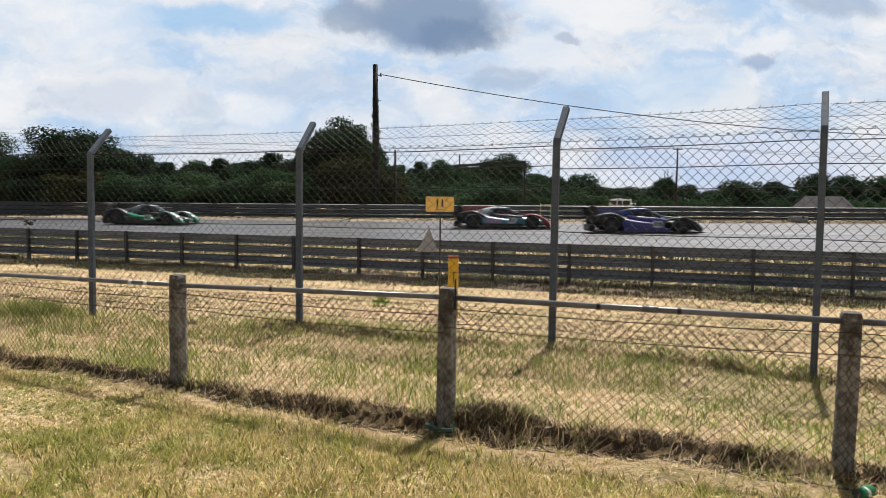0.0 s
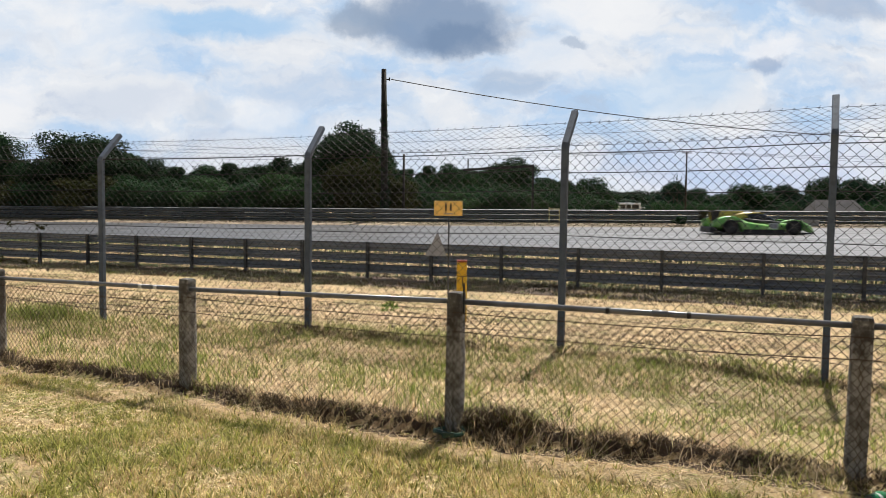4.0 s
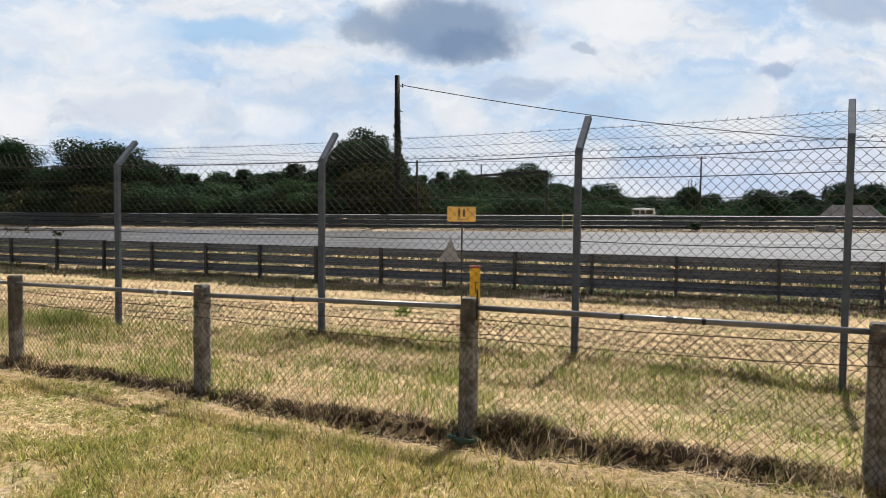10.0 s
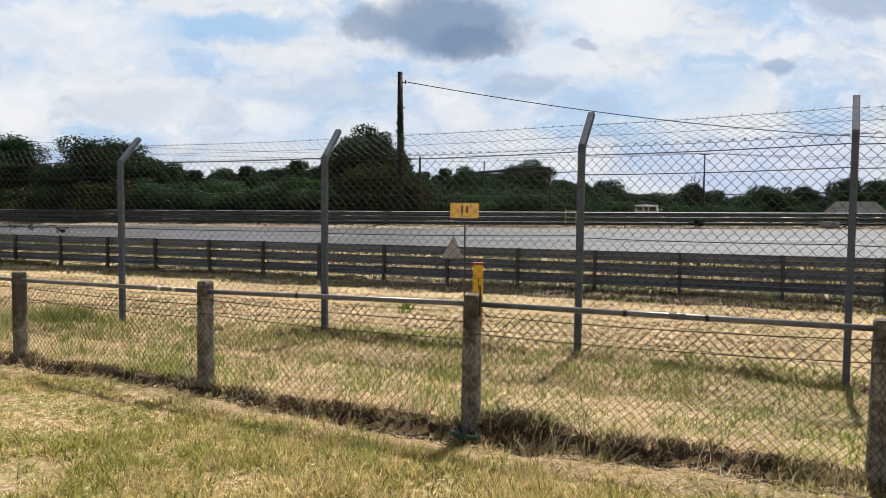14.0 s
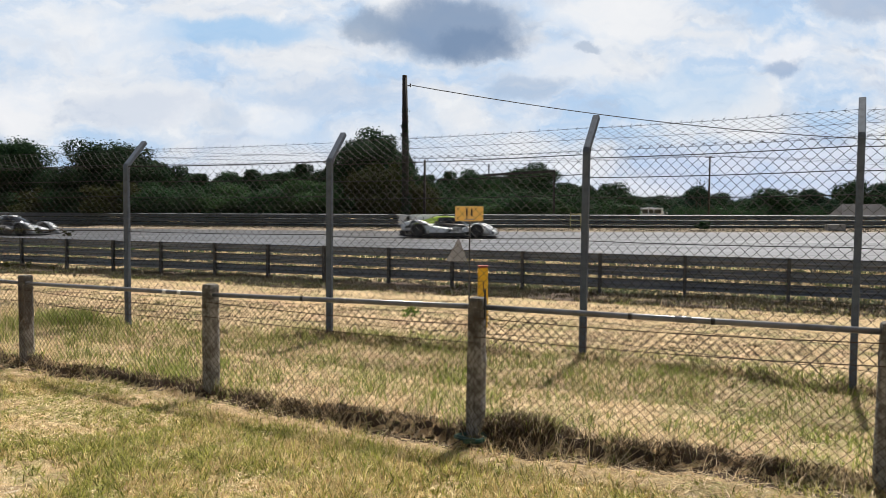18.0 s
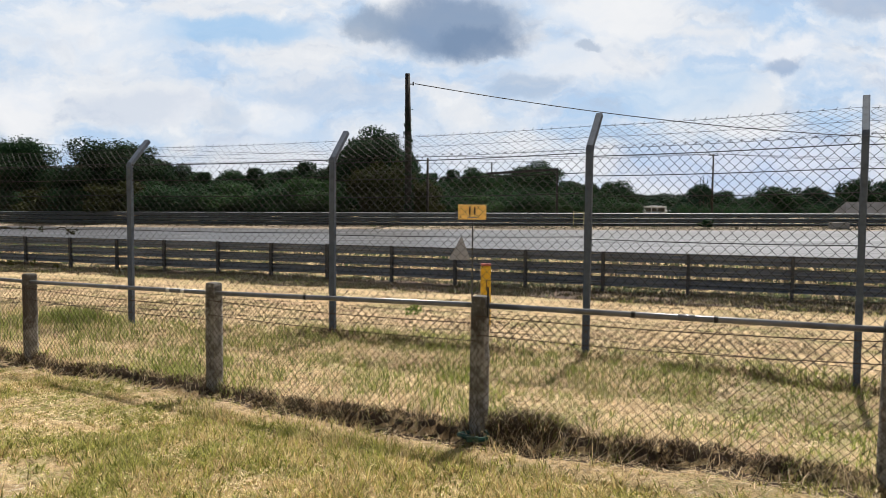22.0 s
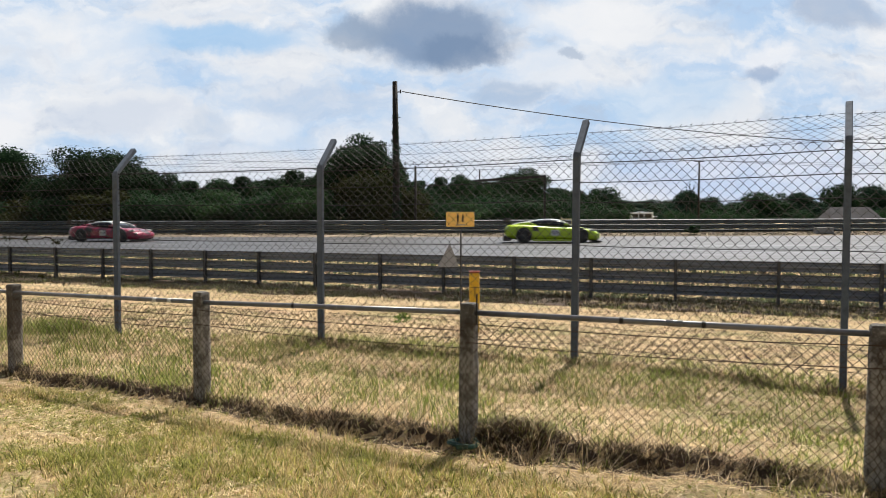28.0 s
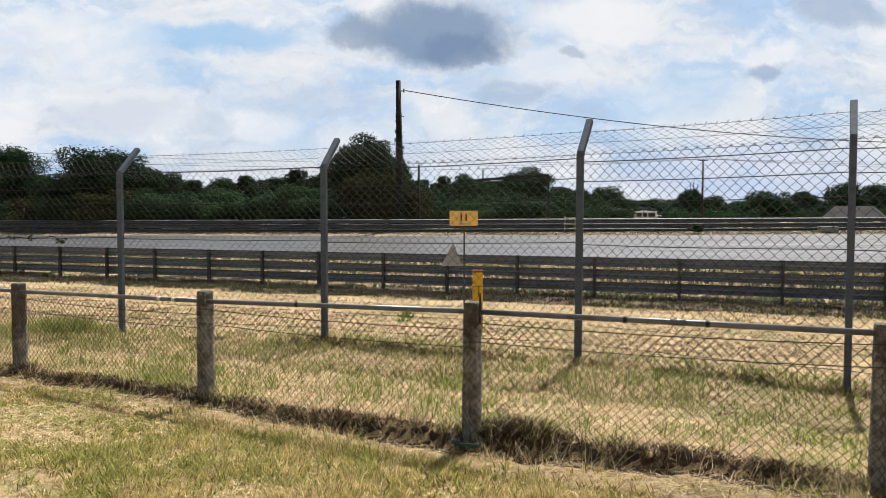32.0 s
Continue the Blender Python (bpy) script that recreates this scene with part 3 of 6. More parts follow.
def tall_fence():
    thing = tagged(new("chain_link_fence"), "tall chain-link fence on grey steel posts with leaning arms", "fence")
    for i, p in enumerate(TALL):
        d, s = fence_side(TALL, i)
        yaw = math.degrees(math.atan2(d.y, d.x))
        BEND, ARM_UP = BENDS[i], RISES[i]
        yaw += 7 if i == 5 else 0
        bm = bmesh.new()
        r = 0.036 if i != 5 else 0.03
        prof = [(-r, -r * 0.85), (r, -r * 0.85), (r, r * 0.85), (-r, r * 0.85)]
        stations = [(0, -0.35, 0.0), (0, BEND - 0.02, 0.0), (0.02, BEND + 0.03, 0.4), (ARM_OUT, BEND + ARM_UP, 0.75)]
        rings = []
        for out, up, tilt in stations:
            c, sn = math.cos(tilt), math.sin(tilt)
            rings.append([bm.verts.new((a, out + b * c, up - b * sn)) for a, b in prof])
        for r0, r1 in zip(rings, rings[1:]):
            for k in range(4):
                bm.faces.new((r0[k], r0[(k + 1) % 4], r1[(k + 1) % 4], r1[k]))
        bm.faces.new(rings[0][::-1])
        bm.faces.new(rings[-1])
        bmesh.ops.bevel(bm, geom=[e for e in bm.edges if abs((e.verts[0].co - e.verts[1].co).z) > 0.15], offset=0.006, segments=1, affect="EDGES")
        lean = (0.0, 1.0, 0.35, 0.2, 0.3, 0.1, 0)[i]
        part("post", bm, M["post_paint"], thing, at=Matrix.Translation(p) @ pose(0, 0, 0, 0, lean, yaw))
    for i in range(len(TALL) - 1):
        p, q = Vector(TALL[i]), Vector(TALL[i + 1])
        BEND, ARM_UP = (BENDS[i] + BENDS[i + 1]) / 2, (RISES[i] + RISES[i + 1]) / 2
        vs, fs = zigzag(p, q, 0.06, BEND + 0.02, 0.106, 0.105, 0.0035, jitter=0.002, seed=i + 3)
        part("mesh_panel", raw_mesh("mesh_panel", vs, fs, M["wire"]), None, thing)
        vs, fs = zigzag(p, q, 0.0, 0.47, 0.106, 0.105, 0.0033, lambda z: (0.0 + z / 0.47 * (ARM_OUT - 0.03), BEND + z / 0.47 * (ARM_UP - 0.11)), 0.003, i + 40)
        part("overhang_mesh", raw_mesh("overhang_mesh", vs, fs, M["wire"]), None, thing)
        d = (q - p).normalized()
        s = Vector((-d.y, d.x, 0))
        for z, out, r in ((0.21, 0, 0.0026), (0.42, 0, 0.002), (0.80, 0, 0.003), (1.29, 0, 0.0044), (1.755, 0, 0.0046), (1.97, 0, 0.0046), (2.18, 0, 0.005), (BEND + 0.0, 0.0, 0.002), (BEND + ARM_UP * 0.36, 0.17, 0.0018), (BEND + ARM_UP * 0.72, 0.33, 0.002)):
            bm = bmesh.new()
            sag = 0.012
            tube(bm, [p.lerp(q, t) + s * out + Vector((0, 0, z + (BENDS[i + 1] - BENDS[i]) * (t - 0.5) * z / 2.2 - sag * 4 * t * (1 - t))) for t in (0, 0.25, 0.5, 0.75, 1)], r, 5)
            part("tension_wire", bm, M["strand"], thing)
        # twisted wire ends along the top and the bend
        for z, out, up in ((BEND + ARM_UP * 0.71, 0.33, 0.03), (BEND + 0.0, 0.0, 0.028)):
            bm = bmesh.new()
            n = int((q - p).length / 0.106)
            for k in range(n):
                t = (k + 0.5) / n
                c = p.lerp(q, t) + s * out + Vector((0, 0, z - 0.008 + (BENDS[i + 1] - BENDS[i]) * (t - 0.5)))
                tube(bm, [c - d * 0.006, c + d * 0.010 + Vector((0, 0, up))], 0.002, 4)
                tube(bm, [c + d * 0.004, c - d * 0.009 + Vector((0, 0, up * 0.55))], 0.002, 4)
            tagged(part("wire_fringe", bm, M["strand"], thing), kind="stuff")
    return thing


tall_fence()

# ---- low fence: concrete posts, steel pipe, mesh ----


def low_fence():
    thing = tagged(new("pipe_rail_fence"), "low fence of weathered concrete posts, steel pipe and rusty mesh", "fence")
    for i, (p, h) in enumerate(zip(LOW, LOW_H)):
        d, s = fence_side(LOW, i)
        yaw = math.degrees(math.atan2(d.y, d.x))
        bm = bmesh.new()
        box(bm, -0.058, 0.058, -0.058, 0.058, -0.3, h + (0, 0.02, 0.03, 0.035, 0.012, 0.0, 0)[i], 0.026)
        bmesh.ops.subdivide_edges(bm, edges=[e for e in bm.edges if abs(e.verts[0].co.z - e.verts[1].co.z) > 0.4], cuts=14, use_grid_fill=True)
        for v in bm.verts:
            n = noise.noise(v.co * 9 + Vector((i * 7, 0, 0)))
            v.co.x += 0.005 * n
            v.co.y += 0.004 * noise.noise(v.co * 11 + Vector((0, i * 5, 3)))
            v.co.xy *= 1.0 - 0.06 * v.co.z
        lean = (0, 0, -0.3, 0.2, 0.4, 0.6, 0)[i]
        post = part("post", bm, M["concrete"], thing, smooth=False, at=Matrix.Translation(p) @ pose(0, 0, 0, 0, lean, yaw))
    for i in range(len(LOW) - 1):
        p, q = Vector(LOW[i]), Vector(LOW[i + 1])
        d = (q - p).normalized()
        s = Vector((-d.y, d.x, 0))
        a = p + Vector((0, 0, LOW_H[i] - 0.055)) - s * 0.02
        b = q + Vector((0, 0, LOW_H[i + 1] - 0.055)) - s * 0.02
        bm = bmesh.new()
        tube(bm, [a + d * 0.05, b - d * 0.05], 0.019, 14)
        pipe = part("pipe", bm, M["pipe"], thing, smooth=True)
        bm = bmesh.new()
        c = a.lerp(b, 0.55)
        tube(bm, [c - d * 0.05, c + d * 0.05], 0.021, 14)
        part("coupling", bm, M["pipe"], pipe, smooth=True)
        for t in {2: (0.80, 0.87), 3: (0.40,), 4: (0.42, 0.62)}.get(i, ()):
            bm = bmesh.new()
            c = a.lerp(b, t)
            tube(bm, [c - d * (0.02 if i == 2 else 0.012), c + d * (0.02 if i == 2 else 0.012)], 0.0205 if i == 2 else 0.022, 14)
            part("tape" if i == 2 else "clamp", bm, M["white"] if i == 2 else M["strand"], pipe, "white tape round the pipe" if i == 2 else "", smooth=True)
        h = min(LOW_H[i], LOW_H[i + 1]) - 0.085
        vs, fs = zigzag(p - s * 0.07, q - s * 0.07, 0.0, h, 0.0615, 0.060, 0.0022, jitter=0.0018, seed=i + 70)
        part("mesh_panel", raw_mesh("mesh_panel", vs, fs, M["rusty_wire"]), None, thing)
        for z, r in ((h - 0.03, 0.003), (h * 0.82, 0.003)):
            bm = bmesh.new()
            tube(bm, [p.lerp(q, t) - s * 0.066 + Vector((0, 0, z - 0.02 * 4 * t * (1 - t))) for t in (0, 0.25, 0.5, 0.75, 1)], r, 5)
            part("tension_wire", bm, M["rusty_wire"], thing)
    return thing


low_fence()


# ---- trees and bushes ----
def leaf_material(name, a, b, c):
    n = Nodes(name)
    island = n.node("ShaderNodeNewGeometry").outputs["Random Per Island"]
    co = n.coord()
    col = n.mix(island, a, b)
    col = n.mix(n.remap(n.noise(co, 0.8, 3.0), 0.45, 0.7), col, c)
    tone = n.remap(n.node("ShaderNodeObjectInfo").outputs["Random"], 0.0, 1.0, 0.58, 1.0, False)
    col = n.mix(tone, (0.004, 0.006, 0.003), col)
    trans = n.node("ShaderNodeBsdfTranslucent")
    n.link(col, trans.inputs["Color"])
    both = n.node("ShaderNodeMixShader")
    both.inputs[0].default_value = 0.24
    n.done(col, 0.8)
    n.bsdf.inputs["Specular IOR Level"].default_value = 0.08
    n.link(n.bsdf.outputs[0], both.inputs[1])
    n.link(trans.outputs[0], both.inputs[2])
    n.link(both.outputs[0], n.t.nodes["Material Output"].inputs["Surface"])
    return n.mat


M["leaf_dark"] = leaf_material("dark_oak_leaves", (0.010, 0.030, 0.015), (0.030, 0.068, 0.027), (0.019, 0.041, 0.019))
M["leaf_mid"] = leaf_material("hedge_leaves", (0.015, 0.046, 0.021), (0.042, 0.098, 0.037), (0.027, 0.058, 0.026))
M["leaf_light"] = leaf_material("sunlit_bush_leaves", (0.022, 0.061, 0.022), (0.055, 0.114, 0.039), (0.035, 0.069, 0.026))
M["leaf_olive"] = leaf_material("olive_brown_leaves", (0.024, 0.034, 0.010), (0.062, 0.070, 0.020), (0.042, 0.042, 0.014))
M["leaf_far"] = leaf_material("distant_leaves", (0.014, 0.040, 0.027), (0.037, 0.082, 0.045), (0.025, 0.050, 0.033))


def leaves(rng, centres, radii, count, size, squash=0.8, fill=0.35):
    """Small three-cornered leaves on and in many clumps."""
    pick = rng.choice(len(centres), count, p=radii ** 2 / (radii ** 2).sum())
    d = rng.normal(size=(count, 3))
    d /= np.linalg.norm(d, axis=1)[:, None]
    r = radii[pick] * (1 - fill * rng.random(count) ** 2) * (1 + 0.13 * rng.normal(size=count))
    pos = centres[pick] + d * r[:, None] * np.array([1, 1, squash])
    pos[:, 2] = np.maximum(pos[:, 2], 0.02)
    nrm = d + 0.5 * rng.normal(size=(count, 3))
    nrm /= np.linalg.norm(nrm, axis=1)[:, None]
    ref = rng.normal(size=(count, 3))
    u = np.cross(nrm, ref)
    u /= np.linalg.norm(u, axis=1)[:, None]
    v = np.cross(nrm, u)
    s = size * (0.6 + 0.8 * rng.random(count))[:, None]
    leaf = np.stack([pos - u * s - v * s * 0.4, pos + u * s - v * s * 0.3, pos + v * s * 0.9], 1)
    return leaf.reshape(-1, 3), np.arange(count * 3).reshape(-1, 3)


def tree(seed, tall, wide, leaf, stem, count, size, clumps=26, label="", category="tree", narrow=0.0):
    """A tapered trunk with limbs and a crown of leaf clumps; stem is the bare height of the trunk."""
    rng = np.random.default_rng(seed)
    thing = tagged(new("tree" if category == "tree" else "bush"), label, category)
    cz, rz = (tall + stem) / 2, (tall - stem) / 2
    dirs = rng.normal(size=(clumps, 3))
    dirs /= np.linalg.norm(dirs, axis=1)[:, None]
    k = rng.random(clumps) ** 0.45
    centres = np.stack([dirs[:, 0] * k * wide * 0.72, dirs[:, 1] * k * wide * 0.72, cz + dirs[:, 2] * k * rz * 0.74], 1)
    taper = 1 - narrow * np.clip((centres[:, 2] - cz) / rz, -0.4, 1)
    centres[:, :2] *= taper[:, None]
    radii = wide * (0.15 + 0.22 * rng.random(clumps) ** 1.5) * (1 - 0.3 * k)
    radii = np.minimum(radii * 1.15, rz * 0.5)
    vs, fs = leaves(rng, centres, radii, count, size)
    vs = vs * np.array([1, 1, tall / np.percentile(vs[:, 2], 99.85)])
    vs[:, :2] *= wide / np.percentile(np.abs(vs[:, 0]), 97)
    bm = bmesh.new()
    r0 = 0.028 * tall + 0.05
    top = Vector((rng.normal() * 0.2, rng.normal() * 0.2, cz + rz * 0.3))
    tube(bm, [(0, 0, -0.3), (0.03, 0, max(stem, 0) * 0.5), (0, 0.04, max(stem, 0.3)), (top.x * 0.6, top.y * 0.6, cz), top], r0, 9, r0 * 0.25)
    for i in range(8):
        c = Vector(centres[int(rng.integers(clumps))])
        c.z = max(c.z, 0.3)
        a = Vector((0, 0, max(stem, 0.2) + (cz - max(stem, 0)) * rng.random()))
        tube(bm, [a, a.lerp(c, 0.5) + Vector((0, 0, 0.15)), c], r0 * 0.4, 6, r0 * 0.1)
    part("trunk", bm, M["bark"], thing, smooth=True)
    part("crown", raw_mesh("crown", vs, fs, leaf), None, thing)
    return thing


def spot(x, y, dist):
    """Bearing and rise in thousandths (from a level 378 high and 784 across, lens 1290) at a distance along +y."""
    return (x - 784) / 1290 * dist, 1.6 + (378 + (x - 784) * 0.0087 - y) / 1290 * dist


PROTO = {}


def plant(kind, x, ytop, half, dist, turn=0.0):
    """Place one tree or bush of a kind so that it rises to ytop and is half wide."""
    for _ in range(3):
        dist = max(dist, 50.5 + float(bend((x - 784) / 1290 * dist)) + 3.5)
    px, top = spot(x, ytop, dist)
    z = float(height(px, dist)) - 0.1
    sc = (half / 1290 * dist / KINDS[kind][1], (top - z) / KINDS[kind][0])
    m = Matrix.LocRotScale((px, dist, z), Euler((0, 0, turn)), (sc[0], sc[0], sc[1]))
    if kind not in PROTO:
        tall, wide, leaf, stem, count, size, clumps, label, cat, narrow = KINDS[kind]
        PROTO[kind] = tree(sum(map(ord, kind)), tall, wide, M[leaf], stem, count, size, clumps, label, cat, narrow)
        PROTO[kind].matrix_basis = m
        PROTO[kind].rotation_mode = "XYZ"
        return PROTO[kind]
    ob = copy_thing(PROTO[kind], Matrix())
    ob.matrix_basis = m
    return ob


# tall, wide, leaf, bare stem, leaves, leaf size, clumps, label, category, narrowing
KINDS = {
    "oak_a": (8.0, 4.0, "leaf_dark", 0.8, 44000, 0.0828, 69, "broad dark green oak behind the guardrail", "tree", 0.1),
    "oak_b": (8.5, 3.4, "leaf_dark", 0.6, 44000, 0.0792, 63, "dense dark green tree with a ragged crown", "tree", 0.25),
    "hedge_a": (5.0, 2.4, "leaf_mid", 0.5, 22000, 0.072, 39, "mid-green hedgerow tree in a dense row", "tree", 0.1),
    "hedge_b": (5.0, 2.4, "leaf_dark", 0.4, 22000, 0.072, 42, "dark hedgerow tree in a dense row", "tree", 0.3),
    "bush_a": (2.6, 2.0, "leaf_mid", 0.0, 13000, 0.0504, 30, "rounded green bush behind the guardrail", "bush", 0.0),
    "bush_b": (2.6, 2.0, "leaf_light", 0.0, 13000, 0.0504, 30, "lighter green bush behind the guardrail", "bush", 0.1),
    "bush_c": (3.6, 2.2, "leaf_olive", 0.0, 10400, 0.0612, 33, "olive-brown bush round the utility pole", "bush", 0.15),
    "far_a": (7.0, 5.0, "leaf_dark", -4.5, 30000, 0.144, 90, "distant round-crowned tree across the fields", "tree", 0.1),
    "far_b": (7.0, 4.5, "leaf_far", -3.5, 30000, 0.144, 81, "distant tree across the fields", "tree", 0.3),
    "poplar": (12.0, 1.0, "leaf_far", 0.3, 2600, 0.2, 60, "slim distant poplar among round trees", "tree", 0.75),
}


def wood():
    rng = random.Random(5)
    for row in (("oak_a", 0, 250, 62, 66), ("oak_a", 168, 256, 74, 64), ("oak_b", 648, 238, 62, 60), ("hedge_b", 85, 300, 38, 70), ("hedge_b", 255, 288, 50, 66),
                ("hedge_a", 300, 311, 56, 70), ("hedge_b", 352, 313, 54, 68), ("hedge_a", 402, 310, 50, 70), ("hedge_b", 447, 306, 52, 68), ("hedge_a", 497, 304, 52, 70), ("hedge_b", 540, 296, 56, 66), ("hedge_a", 590, 300, 50, 70), ("hedge_b", 690, 286, 46, 64),
                ("bush_a", -10, 330, 60, 58), ("bush_c", 60, 334, 60, 57), ("bush_a", 130, 330, 62, 56), ("bush_c", 205, 326, 60, 56), ("bush_a", 270, 326, 60, 55), ("bush_a", 335, 332, 58, 54), ("bush_b", 390, 330, 60, 55), ("bush_a", 450, 330, 60, 54), ("bush_b", 512, 322, 56, 54), ("bush_b", 570, 326, 50, 53), ("bush_c", 620, 305, 44, 56), ("bush_c", 668, 292, 48, 54), ("bush_c", 718, 326, 36, 55),
                ("hedge_b", 752, 316, 34, 76), ("hedge_b", 792, 310, 40, 76), ("hedge_a", 828, 306, 36, 80), ("bush_a", 770, 345, 50, 58), ("bush_b", 815, 352, 46, 57), ("bush_a", 862, 343, 52, 58), ("bush_a", 908, 344, 50, 58), ("oak_b", 922, 297, 50, 88), ("hedge_a", 890, 312, 36, 92), ("hedge_b", 985, 330, 38, 96), ("hedge_a", 955, 340, 36, 84), ("far_a", 1068, 331, 40, 118), ("far_b", 1028, 336, 36, 120), ("bush_a", 1010, 356, 44, 74), ("bush_b", 960, 356, 36, 64), ("bush_a", 1062, 362, 44, 90),
                ("far_b", 1112, 354, 42, 232), ("far_a", 1160, 353, 44, 236), ("far_b", 1204, 338, 32, 150), ("far_a", 1258, 349, 32, 150), ("far_a", 1347, 342, 48, 140), ("far_b", 1420, 343, 36, 140), ("far_a", 1492, 329, 42, 150), ("far_b", 1548, 332, 40, 150), ("far_a", 1612, 334, 60, 150), ("far_b", 1300, 358, 34, 180), ("far_b", 1384, 362, 34, 180), ("far_b", 1455, 360, 34, 180),
                ("poplar", 1213, 330, 3, 138), ("poplar", 1219, 325, 3.5, 139), ("poplar", 1225, 327, 3, 138), ("poplar", 1231, 333, 3, 139)):
        plant(*row, turn=rng.random() * 6.28)
    # the low woods along the horizon
    r = np.random.default_rng(9)
    n = 420
    cx = np.linspace(-260, 260, n)
    centres = np.stack([cx + r.normal(0, 2, n), 240 + r.normal(0, 6, n), r.random(n) * 3.2], 1)
    centres = np.concatenate([centres, centres * [1, 1, 0.2] + [0, 0, 0.8]])
    radii = 2.0 + 1.8 * r.random(2 * n)
    vs, fs = leaves(r, centres, radii, 45000, 0.32)
    tagged(new("far_woods", raw_mesh("far_woods", vs, fs, M["leaf_far"])), "low green woods along the horizon", "woods", kind="stuff")
    # an overgrown hedge at the feet of the distant trees
    cx = r.uniform(8, 116, 460)
    cx = cx[(cx < 31) | (cx > 42.5)]
    centres = np.stack([cx, 137 + r.normal(0, 1.2, len(cx)), 0.5 + 1.3 * r.random(len(cx))], 1)
    vs, fs = leaves(r, centres, 0.9 + 0.6 * r.random(len(cx)), 70000, 0.15)
    tagged(new("distant_hedge", raw_mesh("distant_hedge", vs, fs, M["leaf_mid"])), "overgrown dark hedge at the feet of distant trees", "hedge", kind="stuff")
    # brambles close behind the far guardrail
    cx = r.uniform(-44, 46, 420)
    centres = np.stack([cx, 52.6 + bend(cx) + r.normal(0, 0.35, 420), 0.6 + 0.45 * r.random(420) + 0.0034 * cx], 1)
    vs, fs = leaves(r, centres, 0.3 + 0.12 * r.random(420), 50000, 0.05)
    tagged(new("brambles", raw_mesh("brambles", vs, fs, M["leaf_dark"])), "low dark brambles behind the far guardrail", "undergrowth", kind="stuff")
    # thick undergrowth that closes the hedge
    n = 260
    cx = r.uniform(-44, 14, n)
    centres = np.stack([cx, 66 + np.maximum(bend(cx) - 3, 0) + r.normal(0, 1.5, n), 0.6 + r.random(n) * 2.2], 1)
    n = 240
    cx = r.uniform(12, 112, n)
    cx = cx[(cx < 31) | (cx > 42.5)]
    n = len(cx)
    right = np.stack([cx, 134 + r.normal(0, 2, n), 0.3 + r.random(n) * 0.7], 1)
    centres = np.concatenate([centres, right])
    radii = np.concatenate([0.9 + 0.7 * r.random(260), 0.9 + 0.5 * r.random(n)])
    cx = r.uniform(42, 70, 90)
    back = np.stack([cx, 200 + r.normal(0, 2, 90), 0.3 + r.random(90) * 1.2], 1)
    centres, radii = np.concatenate([centres, back]), np.concatenate([radii, 1.2 + 0.5 * r.random(90)])
    n = 150
    cx = r.uniform(1, 47, n)
    low = np.stack([cx, 58 + bend(cx) + r.normal(0, 1.0, n), 0.55 + r.random(n) * 0.4], 1)
    centres, radii = np.concatenate([centres, low]), np.concatenate([radii, 0.42 + 0.2 * r.random(n)])
    vs, fs = leaves(r, centres, radii, 150000, 0.09)
    tagged(new("undergrowth", raw_mesh("undergrowth", vs, fs, M["leaf_dark"])), "dark undergrowth between the hedgerow trees", "undergrowth", kind="stuff")


wood()


# ---- poles, cable, gantry, far vehicles and roof ----
def utility_pole():
    x, top = spot(701, 141, 53)
    thing = tagged(new("utility_pole"), "tall dark wooden utility pole overgrown with ivy", "pole")
    z0 = float(height(x, 53))
    thing.matrix_basis = pose(x, 53, z0, 0, -0.6, 0)
    h = top - z0
    bm = bmesh.new()
    tube(bm, [(0, 0, -0.4), (0, 0, h * 0.5), (0, 0, h)], 0.30, 12, 0.18)
    part("pole", bm, M["pole_wood"], thing, smooth=True)
    bm = bmesh.new()
    tube(bm, [(-0.05, 0, h - 0.75), (0.42, -0.05, h - 0.75)], 0.04, 6)
    tube(bm, [(0.40, -0.05, h - 0.85), (0.40, -0.05, h - 0.6)], 0.05, 8)
    part("insulator_bracket", bm, M["strand"], thing)
    r = np.random.default_rng(3)
    n = 90
    zz = r.random(n) ** 1.2 * h * 0.8
    centres = np.stack([r.normal(0, 0.06, n), r.normal(0, 0.06, n), zz], 1)
    radii = (0.22 + 0.12 * r.random(n)) * (1.25 - 0.75 * zz / h)
    vs, fs = leaves(r, centres, radii, 9000, 0.05)
    part("ivy", raw_mesh("ivy", vs, fs, M["leaf_dark"]), None, thing, "dark ivy leaves climbing the pole")
    return x, 53.0, top


def cable(a, b, sag, name="cable"):
    bm = bmesh.new()
    a, b = Vector(a), Vector(b)
    tube(bm, [a.lerp(b, t) - Vector((0, 0, sag * 4 * t * (1 - t))) for t in np.linspace(0, 1, 25)], 0.034, 5)
    tagged(part(name, bm, M["strand"]), "black overhead cable hanging from the utility pole", "cable")


px, py, ptop = utility_pole()
ex, ez = spot(1720, 262, 62)
cable((px + 0.4, py - 0.05, ptop - 0.72), (ex, 62, ez), 0.95)


def thin_pole(x, ytop, dist, r, label, arms=0.0):
    px, top = spot(x, ytop, dist)
    z = float(height(px, dist))
    thing = tagged(new("utility_pole"), label, "pole")
    thing.matrix_basis = pose(px, dist, z)
    bm = bmesh.new()
    tube(bm, [(0, 0, -0.3), (0, 0, top - z)], r, 8, r * 0.75)
    part("pole", bm, M["pole_wood"], thing, smooth=True)
    if arms:
        bm = bmesh.new()
        box(bm, -arms, arms, -0.06, 0.06, top - z - 0.25, top - z - 0.1, 0.02)
        for k in (-1, 0, 1):
            tube(bm, [(k * arms * 0.8, 0, top - z - 0.1), (k * arms * 0.8, 0, top - z + 0.18)], 0.05, 6)
        part("crossarm", bm, M["strand"], thing)
    return thing


